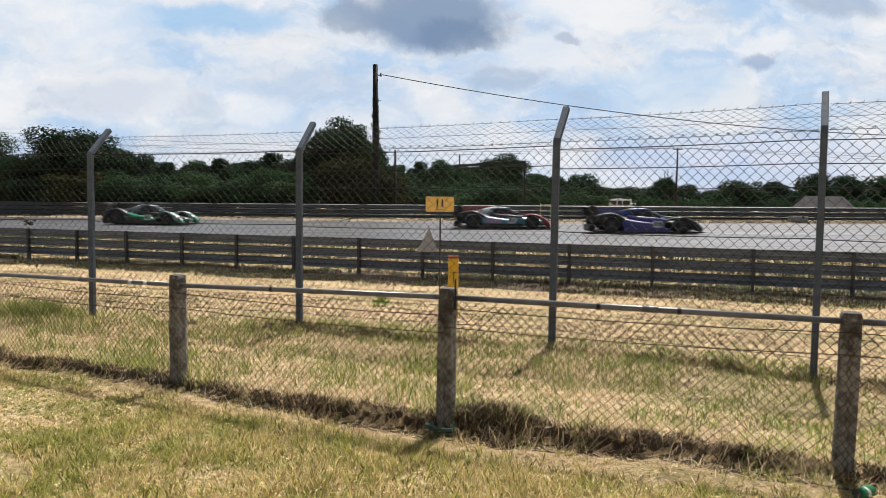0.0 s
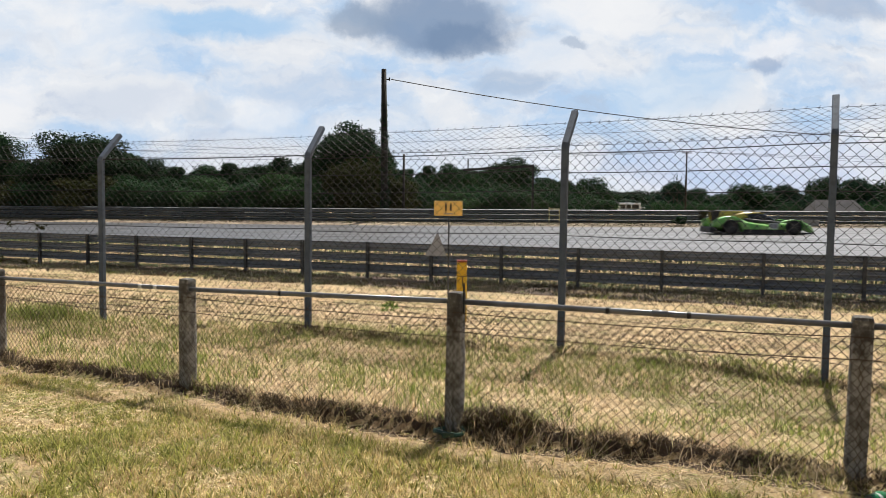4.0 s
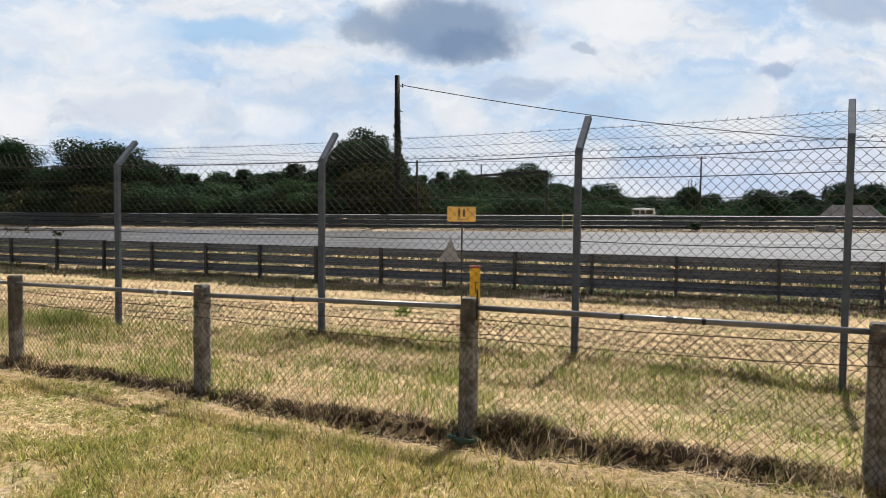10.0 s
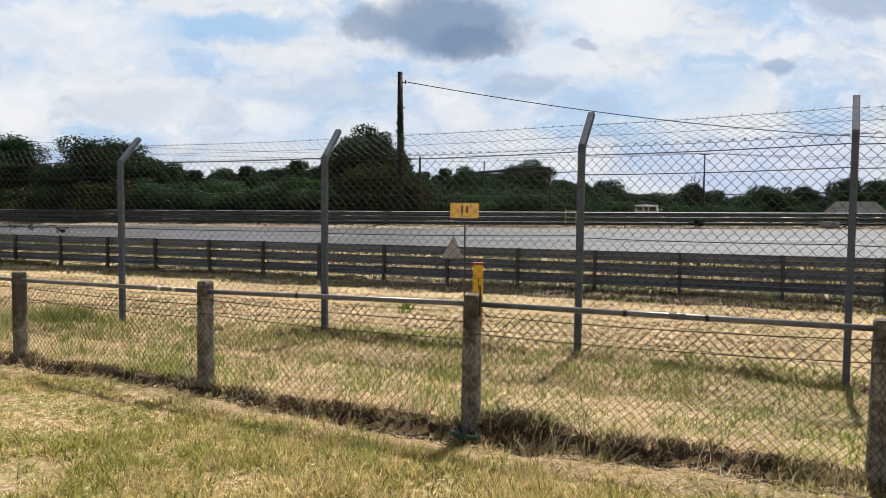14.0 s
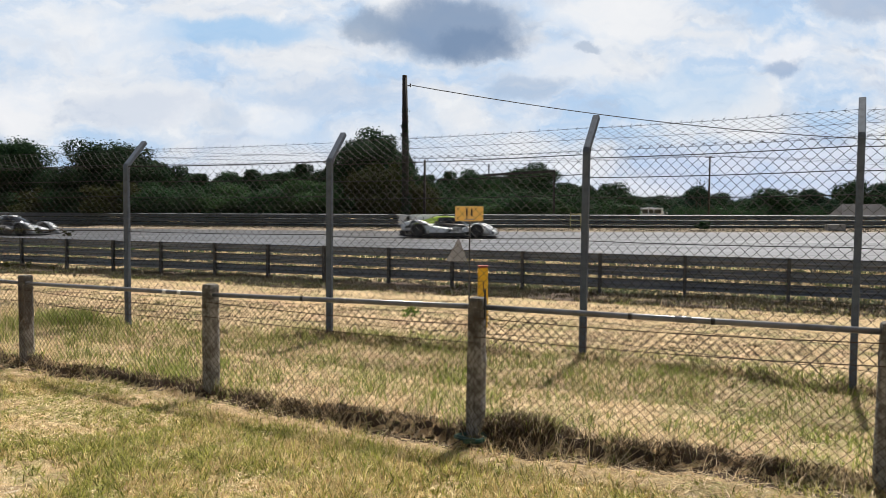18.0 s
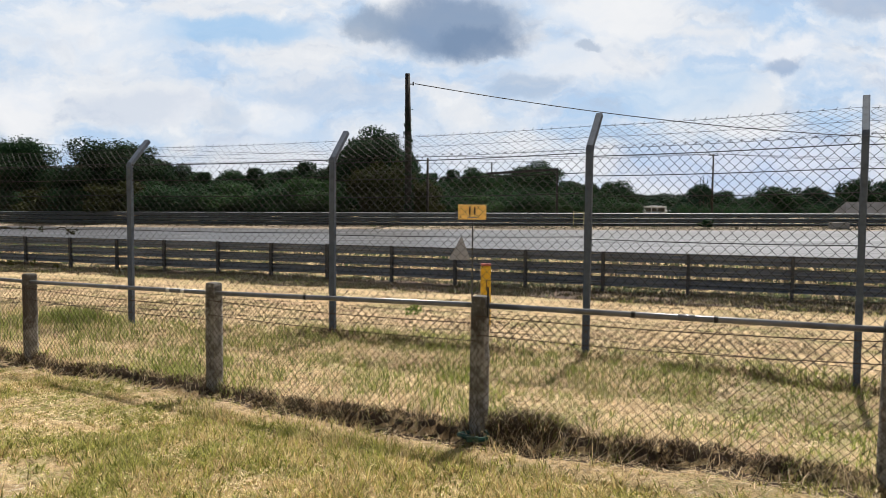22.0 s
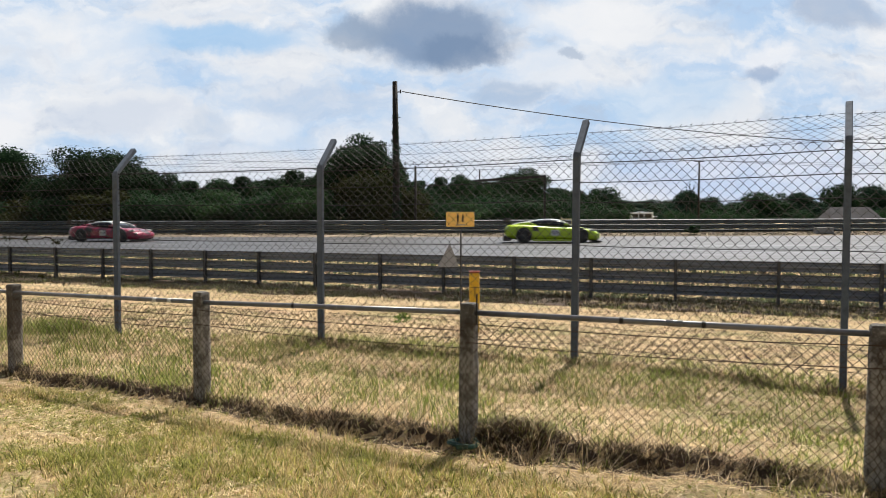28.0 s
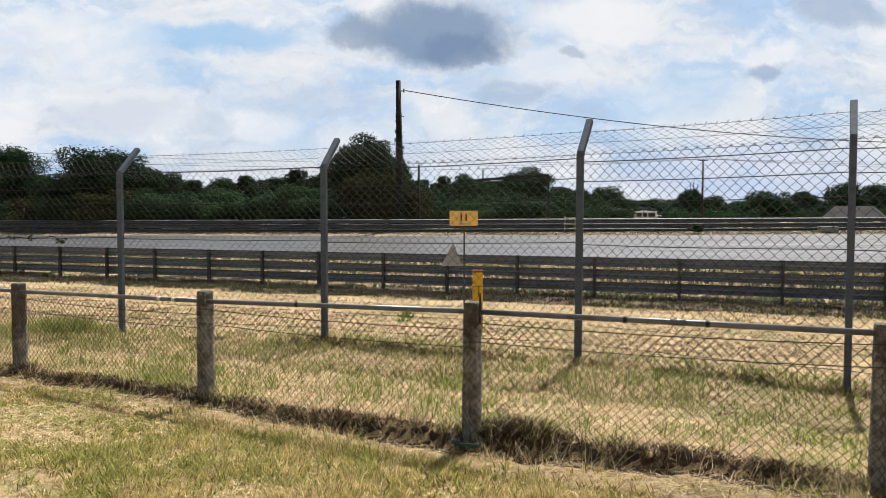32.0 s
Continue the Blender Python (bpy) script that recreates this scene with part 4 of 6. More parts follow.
thin_pole(734, 288, 52.4, 0.10, "short dark wooden post beside the ivy-covered pole")
thin_pole(1234, 284, 130, 0.17, "distant wooden power pole with a small crossarm", 0.9)


def power_lines():
    """Three thin lines carried on by the distant pole."""
    x, top = spot(1234, 284, 130)
    for k in (-1, 0, 1):
        for end in (-75.0, 165.0):
            bm = bmesh.new()
            a, b = Vector((x + k * 0.72, 130, top + 0.08)), Vector((end, 130 + 14 * k, top - 0.6 * k))
            tube(bm, [a.lerp(b, t) - Vector((0, 0, 5.2 * t * (1 - t))) for t in np.linspace(0, 1, 19)], 0.022, 4)
            tagged(part("power_line", bm, M["strand"]), "thin dark power line across the sky", "cable")


power_lines()


def gantry():
    """A post with one long beam over the track's far verge."""
    thing = tagged(new("signal_gantry"), "thin dark steel gantry behind the guardrail", "gantry")
    d = 56.0
    x1, z1 = spot(962, 309, d)
    x0, z0 = spot(838, 316, d)
    g = float(height(x1, d))
    bm = box(bmesh.new(), 0, math.hypot(x1 - x0, z1 - z0), -0.07, 0.07, -0.09, 0.09)
    part("beam", bm, M["strand"], thing, at=pose(x0, d, z0, 0, -math.degrees(math.atan2(z1 - z0, x1 - x0)), 0))
    for name, a, b, r in (("post", (x1, d, g - 0.3), (x1, d, z1 + 0.12), 0.10), ("upright", (spot(847, 316, d)[0], d, z0), (spot(847, 296, d)[0], d, spot(847, 296, d)[1]), 0.06), ("brace", (x1 - 0.5, d, z1), (x1, d, z1 - 0.5), 0.04)):
        bm = bmesh.new()
        tube(bm, [a, b], r, 4)
        part(name, bm, M["strand"], thing)
    return thing


gantry()


M["caravan_white"] = worn("white_caravan_panels", (0.62, 0.68, 0.78), (0.5, 0.55, 0.64), 2.0, 0.4, 0, 20, 0.05, 0.3)


def camper():
    """A white motor caravan far off; only its upper half shows."""
    d = 185.0
    x, top = spot(1137, 374, d)
    z = top - 2.9
    thing = tagged(new("motor_caravan"), "white motor caravan parked far off behind the barrier", "vehicle")
    thing.matrix_basis = pose(x, d, z, 0, 0, 0)
    bm = bmesh.new()
    box(bm, -3.3, 2.2, -1.1, 1.1, 0.45, 2.9, 0.15)
    part("body", bm, M["caravan_white"], thing)
    bm = bmesh.new()
    box(bm, 2.15, 3.5, -1.0, 1.0, 0.45, 1.9, 0.25)
    part("cab", bm, M["caravan_white"], thing)
    dark = M["black"]
    for a, b in ((-3.0, -1.7), (-1.45, -0.3), (-0.05, 1.7)):
        bm = bmesh.new()
        box(bm, a, b, -1.13, -1.09, 1.45, 2.5, 0.01)
        part("window", bm, dark, thing)
    bm = bmesh.new()
    box(bm, 2.4, 3.1, -1.03, -0.99, 1.25, 1.75, 0.01)
    part("window", bm, dark, thing)
    bm = bmesh.new()
    box(bm, -1.5, -0.2, -0.5, 0.5, 2.9, 3.1, 0.04)
    part("roof_box", bm, M["caravan_white"], thing)
    for wx in (-2.2, 2.4):
        for wy in (-1.0, 0.8):
            bm = bmesh.new()
            tube(bm, [(wx, wy, 0.38), (wx, wy + 0.22, 0.38)], 0.38, 16)
            part("wheel", bm, dark, thing)
    return thing


camper()


def parked_car(x, y):
    """A small pale car far off; little more than its roof shows over the barrier."""
    d = 176.0
    px, top = spot(x, y, d)
    thing = tagged(new("parked_car"), "small white car parked beside the motor caravan", "car")
    thing.matrix_basis = pose(px, d, top - 1.45)
    for name, mat, rows in (("body", M["caravan_white"], [(-2.0, 0.0, 0.74, 0.3, 0.8), (-1.7, 0.0, 0.84, 0.25, 0.92), (0.9, 0.0, 0.85, 0.25, 0.92), (1.9, 0.0, 0.8, 0.25, 0.74), (2.1, 0.0, 0.7, 0.32, 0.62)]), ("window", M["black"], [(-1.6, 0.0, 0.7, 0.88, 0.95), (-1.1, 0.0, 0.68, 0.85, 1.38), (0.2, 0.0, 0.68, 0.85, 1.4), (1.0, 0.0, 0.7, 0.85, 0.95)]), ("roof", M["caravan_white"], [(-1.15, 0.0, 0.66, 1.33, 1.4), (-0.6, 0.0, 0.67, 1.34, 1.45), (0.3, 0.0, 0.66, 1.33, 1.42)])):
        part(name, loft(rows, 12, 3.5), mat, thing, smooth=True)
    for wx in (-1.25, 1.3):
        for wy in (-0.85, 0.65):
            part("wheel", tube(bmesh.new(), [(wx, wy, 0.31), (wx, wy + 0.2, 0.31)], 0.31, 14), M["black"], thing)


M["slate"] = worn("grey_roof_slates", (0.10, 0.10, 0.108), (0.06, 0.058, 0.06), 0.6, 0.9, 0, 6.0, 0.3)
M["slate"].node_tree.nodes["Principled BSDF"].inputs["Specular IOR Level"].default_value = 0.1
M["render_wall"] = worn("pale_wall_render", (0.42, 0.38, 0.33), (0.3, 0.27, 0.23), 0.7, 0.9)


def farm_building():
    d = 120.0
    x0, zr = spot(1473, 368, d)
    x1, _ = spot(1546, 368, d)
    g = 0.4
    eave = spot(1473, 386, d)[1] - 0.1
    thing = tagged(new("farm_building"), "low farm building with a long grey slate roof", "building")
    bm = bmesh.new()
    box(bm, x0 - 0.3, x1, d, d + 3.4, g - 0.3, eave)
    part("wall", bm, M["render_wall"], thing)
    bm = bmesh.new()
    v = [bm.verts.new(p) for p in ((x0 - 0.8, d - 0.4, eave - 0.1), (x1 + 1, d - 0.4, eave - 0.1), (x1 + 1, d + 3.8, eave - 0.1), (x0 - 0.8, d + 3.8, eave - 0.1), (x0 + 0.3, d + 1.7, zr), (x1, d + 1.7, zr))]
    for q in ((0, 1, 5, 4), (2, 3, 4, 5), (3, 0, 4), (1, 2, 5), (3, 2, 1, 0)):
        bm.faces.new([v[i] for i in q])
    part("roof", bm, M["slate"], thing)


farm_building()
parked_car(1122, 387)
parked_car(1166, 387)


# ---- signs and marker between the fences ----
def letter(body, size, material, parent, at):
    """Digits as a flat mesh from the built-in font."""
    cu = bpy.data.curves.new("digits", "FONT")
    cu.body, cu.size, cu.align_x, cu.align_y, cu.extrude = body, size, "CENTER", "CENTER", 0.002
    cu.offset = 0.006
    tmp = new("digits", cu)
    me = bpy.data.meshes.new_from_object(tmp)
    bpy.data.objects.remove(tmp)
    me.materials.clear()
    me.materials.append(material)
    ob = new("digits", me)
    ob.parent = parent
    ob.matrix_basis = at
    return ob


def sign_eleven():
    d = 15.2
    x, zc = spot(813, 383.5, d)
    g = float(height(x, d))
    thing = tagged(new("marker_sign"), "yellow board with the number 11 on a thin stake", "sign")
    thing.matrix_basis = pose(x, d, g)
    h = zc - g
    bm = bmesh.new()
    tube(bm, [(0.012, 0.02, -0.2), (0.012, 0.02, h + 0.1)], 0.017, 8)
    part("stake", bm, M["rail_post"], thing)
    bm = bmesh.new()
    box(bm, -0.295, 0.295, -0.012, 0.003, h - 0.155, h + 0.155, 0.005)
    board = part("board", bm, M["sign_yellow"], thing)
    letter("11", 0.205, M["black"], board, pose(0, -0.016, h + 0.015, 90, 0, 0))
    bm = bmesh.new()
    box(bm, -0.1, 0.1, -0.0155, -0.0125, h - 0.125, h - 0.105)
    part("lettering", bm, M["sign_back"], board)
    # the grey triangle, seen from its back, on the same stake
    x2, z2 = spot(793, 448, d)
    w = 0.245
    bm = bmesh.new()
    lo, hi = spot(793, 468, d)[1] - g, spot(793, 425, d)[1] - g
    a = [(x2 - x - w, lo), (x2 - x + w * 0.85, lo), (x2 - x + 0.02, hi)]
    f = [bm.verts.new((p, 0.03, z)) for p, z in a]
    b = [bm.verts.new((p, 0.045, z)) for p, z in a]
    bm.faces.new(f)
    bm.faces.new(b[::-1])
    for i in range(3):
        bm.faces.new((f[i], b[i], b[(i + 1) % 3], f[(i + 1) % 3]))
    part("triangle_plate", bm, M["sign_back"], thing, "bare grey back of a triangular plate")


sign_eleven()


def marker_post():
    d = 10.2
    x, top = spot(838, 475, d)
    g = float(height(x, d))
    thing = tagged(new("marker_post"), "yellow plastic marker post with a red cap", "post")
    thing.matrix_basis = pose(x, d, g)
    bm = bmesh.new()
    box(bm, -0.072, 0.072, -0.05, 0.05, -0.15, top - g - 0.03, 0.014)
    body = part("body", bm, M["marker_yellow"], thing)
    bm = bmesh.new()
    box(bm, -0.074, 0.074, -0.052, 0.052, top - g - 0.03, top - g, 0.01)
    part("cap", bm, M["marker_red"], thing)
    bm = bmesh.new()
    box(bm, 0.0, 0.012, -0.053, -0.050, top - g - 0.36, top - g - 0.24)
    part("lettering", bm, M["black"], body)


marker_post()


def strap():
    """A green plastic strap on the ground at the foot of a concrete post."""
    bm = bmesh.new()
    pts = [(0.10 * math.cos(a), 0.085 * math.sin(a), 0.035 + 0.012 * math.sin(2 * a)) for a in np.linspace(0, math.tau, 22)]
    tube(bm, pts, 0.017, 6, caps=False)
    box(bm, -0.05, 0.03, -0.115, -0.09, 0.02, 0.055, 0.004)
    ob = part("strap", bm, M["green_band"], None, at=pose(0.13, 4.95, 0.012))
    tagged(ob, "dark green plastic strap round the foot of a concrete post", "strap")


strap()


def pin_and_can():
    bm = bmesh.new()
    tube(bm, [(0.222, 4.965, 0.86), (0.224, 4.96, 1.07)], 0.006, 6)
    tagged(part("pin", bm, M["strand"]), "thin dark steel pin on a concrete post", "pin")
    can = tagged(new("drinks_can"), "crushed green and white drinks can on the grass", "can")
    can.matrix_basis = pose(2.42, 3.82, 0.035, 0, 90, 25)
    bm = bmesh.new()
    tube(bm, [(0, 0, -0.06), (0.004, 0, -0.02), (-0.006, 0.003, 0.02), (0, 0, 0.055)], 0.032, 14)
    part("body", bm, M["can_green"], can, smooth=True)
    for z in (-0.062, 0.055):
        bm = bmesh.new()
        tube(bm, [(0, 0, z), (0, 0, z + 0.007)], 0.028, 14)
        part("rim", bm, M["pipe"], can)
    bm = bmesh.new()
    tube(bm, [(0, 0, -0.01), (0, 0, 0.012)], 0.0335, 14)
    part("label_band", bm, M["white"], can)


M["can_green"] = worn("green_can_paint", (0.02, 0.22, 0.08), (0.015, 0.12, 0.05), 12.0, 0.35, 0.3)
pin_and_can()


def withered_vine(z, x0, x1, seed):
    """Dry creeper caught on a wire of the tall fence."""
    r = np.random.default_rng(seed)
    n = 26
    xs = np.linspace(x0, x1, n)
    ys = np.interp(xs, [p[0] for p in TALL], [p[1] for p in TALL]) - 0.02
    zs = z + r.normal(0, 0.018, n)
    bm = bmesh.new()
    tube(bm, list(zip(xs, ys, zs)), 0.008, 5)
    thing = tagged(new("vine"), "withered dark creeper caught on the fence wire", "plant")
    part("stem", bm, M["bark"], thing)
    centres = np.stack([xs, ys, zs], 1)[r.integers(0, n, 9)]
    vs, fs = leaves(r, centres, np.full(9, 0.05), 160, 0.02)
    part("leaves", raw_mesh("leaves", vs, fs, M["leaf_olive"]), None, thing)




def far_barrier_bits():
    """Small things along the far guardrail."""
    x, z = spot(1005, 394, 48.5)
    thing = tagged(new("barrier_sign"), "small pale yellow steel frame on the far guardrail", "marker")
    for x0, x1, z0, z1 in ((-0.42, -0.34, -0.5, 0.45), (0.28, 0.36, -0.5, 0.3), (-0.42, 0.3, 0.30, 0.38), (-0.42, 0.3, -0.12, -0.05)):
        bm = bmesh.new()
        box(bm, x0, x1, -0.03, 0.03, z0, z1, 0.008)
        part("bar", bm, M["pale_yellow"], thing)
    y = 50.5 + float(bend(x)) - 0.2
    thing.matrix_basis = pose(x, y, z)
    x, z = spot(1475, 413, 46)
    y = 49.0 + float(bend(x))
    bm = bmesh.new()
    box(bm, -0.55, 0.55, -0.25, 0.25, 0.0, 0.45, 0.03)
    tagged(part("concrete_block", bm, M["pale_concrete"], None, at=pose(x, y, float(height(x, y)) - 0.05, 0, 0, -4)), "pale concrete block at the far guardrail", "block")


M["pale_yellow"] = worn("faded_yellow_steel", (0.55, 0.5, 0.26), (0.4, 0.36, 0.2), 6.0, 0.6)
M["pale_concrete"] = worn("pale_concrete", (0.38, 0.37, 0.35), (0.24, 0.23, 0.21), 5.0, 0.9, 0, 40.0, 0.4)
far_barrier_bits()
plant_small = tree(77, 0.7, 0.45, M["leaf_dark"], 0.0, 500, 0.06, 8, "small dark weed bush against the far guardrail", "bush")
plant_small.matrix_basis = pose(spot(1232, 407, 46.5)[0], 48.6 + float(bend(spot(1232, 407, 46.5)[0])), float(height(spot(1232, 407, 46.5)[0], 47)) - 0.05)
withered_vine(1.29, -7.4, -5.35, 1)
withered_vine(0.79, -7.3, -5.6, 2)


# ---- grass ----
def blade_material(name, greens, straws, share, patchy, through_light=0.45):
    n = Nodes(name)
    island = n.node("ShaderNodeNewGeometry").outputs["Random Per Island"]
    co = n.coord()
    big, mid = n.noise(co, 0.55, 5.0, 0.6), n.noise(co, 2.6, 5.0, 0.62)
    patch = n.remap(n.math("ADD", n.math("MULTIPLY", big, 0.5), n.math("MULTIPLY", mid, 0.5)), 0.42, 0.60, -patchy, patchy)
    which = n.remap(n.math("ADD", island, patch), 1 - share - 0.12, 1 - share + 0.12)
    shade = n.math("FRACT", n.math("MULTIPLY", island, 7.31))
    col = n.mix(which, n.mix(shade, *straws), n.mix(shade, *greens))
    col = n.mix(n.remap(n.math("FRACT", n.math("MULTIPLY", island, 23.7)), 0.0, 0.35, 0.6, 0.0), col, (0.05, 0.035, 0.015))
    trans = n.node("ShaderNodeBsdfTranslucent")
    n.link(col, trans.inputs["Color"])
    both = n.node("ShaderNodeMixShader")
    both.inputs[0].default_value = through_light
    n.done(col, 0.55)
    n.bsdf.inputs["Specular IOR Level"].default_value = 0.3
    n.link(n.bsdf.outputs[0], both.inputs[1])
    n.link(trans.outputs[0], both.inputs[2])
    n.link(both.outputs[0], n.t.nodes["Material Output"].inputs["Surface"])
    return n.mat


GREEN, STRAW, DEAD = ((0.12, 0.18, 0.022), (0.46, 0.50, 0.10)), ((0.48, 0.33, 0.16), (0.96, 0.79, 0.54)), ((0.026, 0.016, 0.008), (0.16, 0.095, 0.044))
M["blade_lawn"] = blade_material("mown_grass_blades", ((0.085, 0.105, 0.014), (0.60, 0.58, 0.16)), ((0.44, 0.30, 0.11), (1.0, 0.84, 0.48)), 0.62, 0.32)
M["blade_green"] = blade_material("upright_green_blades", ((0.075, 0.12, 0.015), (0.40, 0.47, 0.11)), STRAW, 0.85, 0.1)
M["blade_mat"] = blade_material("bleached_straw_mat", ((0.24, 0.27, 0.06), (0.5, 0.5, 0.16)), ((0.36, 0.22, 0.09), (0.98, 0.79, 0.47)), 0.14, 0.25, 0.1)
M["blade_rough"] = blade_material("rough_grass_blades", ((0.16, 0.23, 0.03), (0.52, 0.58, 0.12)), ((0.58, 0.41, 0.20), (1.0, 0.86, 0.60)), 0.48, 0.45)
M["blade_slope"] = blade_material("slope_straw_blades", ((0.10, 0.14, 0.025), (0.28, 0.31, 0.08)), ((0.30, 0.20, 0.095), (0.66, 0.50, 0.31)), 0.22, 0.3, 0.3)
M["blade_verge"] = blade_material("verge_grass_blades", ((0.07, 0.11, 0.04), (0.19, 0.24, 0.11)), ((0.10, 0.085, 0.065), (0.25, 0.23, 0.19)), 0.6, 0.3, 0.3)
M["blade_dead"] = blade_material("dead_brown_grass_blades", GREEN, DEAD, 0.07, 0.06, 0.06)


def blades(rng, x, y, long, wide, lean):
    """Bent two-piece blades at the points."""
    n = len(x)
    base = np.stack([x, y, height(x, y) - 0.004], 1)
    a = rng.random(n) * math.tau
    ln = long * (0.55 + 0.7 * rng.random(n))
    tilt = lean * (0.3 + 0.9 * rng.random(n))
    d = np.stack([np.cos(a) * np.sin(tilt), np.sin(a) * np.sin(tilt), np.cos(tilt)], 1)
    d2 = np.stack([np.cos(a) * np.sin(tilt * 1.9), np.sin(a) * np.sin(tilt * 1.9), np.cos(tilt * 1.9)], 1)
    b = rng.random(n) * math.tau
    s = np.stack([np.cos(b), np.sin(b), np.zeros(n)], 1) * (wide * (0.6 + 0.8 * rng.random(n)))[:, None]
    mid = base + d * (ln * 0.55)[:, None]
    tip = mid + d2 * (ln * 0.45)[:, None]
    v = np.stack([base - s, base + s, mid - s * 0.8, mid + s * 0.8, tip - s * 0.12, tip + s * 0.12], 1).reshape(-1, 3)
    k = np.arange(n)[:, None] * 6
    f = np.concatenate([k + [0, 1, 3, 2], k + [2, 3, 5, 4]], 0)
    return v, f


def flat_straws(rng, x, y, long, wide):
    """Single straws that lie on the ground, each one thin four-cornered piece, a little tilted."""
    n = len(x)
    a, ln = rng.random(n) * math.tau, long * (0.4 + 0.9 * rng.random(n)) / 2
    dx, dy = np.cos(a) * ln, np.sin(a) * ln
    w = wide * (0.6 + 0.8 * rng.random(n))
    sx, sy = -np.sin(a) * w, np.cos(a) * w
    up = 0.004 + 0.016 * rng.random(n)
    lift = (rng.random(n) - 0.5) * 0.5 * ln
    pts = []
    for k, q in ((-1, -1), (1, -1), (1, 1), (-1, 1)):
        px, py = x + k * dx + q * sx, y + k * dy + q * sy
        pts.append(np.stack([px, py, height(px, py) + up + k * lift * 0.5 + np.abs(lift) * 0.5 + q * w * 0.3], 1))
    return np.stack(pts, 1).reshape(-1, 3), np.arange(n * 4).reshape(-1, 4)


def grass():
    rng = np.random.default_rng(21)

    def put(name, x, y, long, wide, lean, mat, label):
        v, f = blades(rng, x, y, long, wide, lean)
        tagged(new(name, raw_mesh(name, v, f, mat)), label, "grass", kind="stuff")

    def strew(name, x, y, long, wide, mat, label):
        v, f = flat_straws(rng, x, y, long, wide)
        tagged(new(name, raw_mesh(name, v, f, mat)), label, "grass", kind="stuff")

    def tufts(x, y, per, spread):
        """Each point becomes a tuft; also gives each blade the number of its tuft."""
        k = len(x)
        s = np.repeat(spread * (0.5 + rng.random(k)), per)
        return np.repeat(x, per) + s * rng.normal(size=k * per), np.repeat(y, per) + s * rng.normal(size=k * per), np.repeat(np.arange(k), per)

    def seen(x, y):
        return np.abs(x) < 0.68 * y + 0.3

    # mown strip on the camera's side of the low fence: a straw mat, and green tufts in drifts
    def bare(x, y):
        f = y - fence_y(LOW, x)
        worn_patch = ((x + 2.75) / 0.62) ** 2 + ((y - 4.1) / 0.36) ** 2 + 1.2 * (clumps(x, y, 5.0, 41) - 0.5) < 1
        edge = -0.30 - 0.30 * clumps(x, y * 0.5, 1.6, 43) - 0.16 * step(-0.6, 0.6, x)
        return worn_patch | (f > edge)

    x, y = rng.uniform(-6.6, 4.7, 160000), rng.uniform(3.2, 8.8, 160000)
    keep = (y < fence_y(LOW, x) - 0.05) & seen(x, y) & (~bare(x, y) | (rng.random(len(x)) < 0.3))
    strew("straw_mat", x[keep], y[keep], 0.036, 0.0018, M["blade_mat"], "cut straw lying over the mown strip")
    x, y = rng.uniform(-6.4, 4.6, 62000), rng.uniform(3.2, 8.6, 62000)
    thick = clumps(x, y, 1.7, 2) * 0.6 + clumps(x, y, 5.5, 3) * 0.4 + 0.10 * step(-2.6, -1.8, x) * step(1.4, 0.4, x)
    keep = (y < fence_y(LOW, x) - 0.13) & seen(x, y) & (rng.random(len(x)) < step(0.08, 0.46, thick)) & (~bare(x, y) | (rng.random(len(x)) < 0.10))
    x, y, thick = x[keep], y[keep], thick[keep]
    bx, by, who = tufts(x, y, 9, 0.017)
    tall = (0.022 + 0.055 * step(0.36, 0.72, thick) * (0.5 + rng.random(len(x))))[who]
    put("mown_grass", bx, by, tall, 0.0030, 0.75, M["blade_lawn"], "short mown grass, green mixed with dry straw")
    # long dead grass on the sod edge under the low fence
    x = rng.uniform(-8.0, 4.6, 2300)
    x, off, who = tufts(x, rng.normal(-0.045, 0.05, len(x)), 16, 0.025)
    y = fence_y(LOW, x) + off + 0.16 * (clumps(x, 0 * x, 3.2, 13) - 0.5)
    hi = 0.025 + 0.07 * clumps(x, 0 * x, 2.2, 12) + 0.03 * np.exp(-((x - 0.5) / 0.3) ** 2)
    put("dead_grass", x, y, hi, 0.0017, 0.85, M["blade_dead"], "long dead brown grass on the sod edge under the low fence")
    x, off, who = tufts(rng.uniform(-8.0, 4.6, 420), rng.normal(0.06, 0.06, 420), 9, 0.035)
    put("edge_grass", x, fence_y(LOW, x) + off, 0.11, 0.0022, 0.5, M["blade_rough"], "yellowing grass on the sod edge under the low fence")
    x = rng.normal(0.45, 0.13, 2600)
    y = fence_y(LOW, x) + rng.normal(0.0, 0.06, len(x))
    put("dead_tussock", x, y, 0.12, 0.002, 0.75, M["blade_dead"], "dark dead grass tussock beside the concrete post")
    # straw mat and green tufts between the fences
    x, y = rng.uniform(-9.0, 6.5, 170000), rng.uniform(4.0, 12.6, 170000)
    keep = (y > fence_y(LOW, x)) & (y < fence_y(TALL, x) + 1.0) & seen(x, y)
    strew("field_straw", x[keep], y[keep], 0.075, 0.0020, M["blade_mat"], "bleached straw lying between the fences")
    x, y = rng.uniform(-9.0, 6.5, 36000), rng.uniform(4.2, 12.6, 36000)
    thick = clumps(x, y, 0.9, 61) * 0.5 + clumps(x, y, 3.2, 62) * 0.5 + 0.07 * step(-1.0, -4.0, x) - 0.045 * step(-0.8, 1.0, x)
    deep = (y - fence_y(LOW, x)) / (fence_y(TALL, x) - fence_y(LOW, x))
    keep = (deep > 0.02) & (y < fence_y(TALL, x) + 0.35) & seen(x, y) & (rng.random(len(x)) < step(0.34, 0.70, thick + 0.06 * step(0.2, 0.6, deep)))
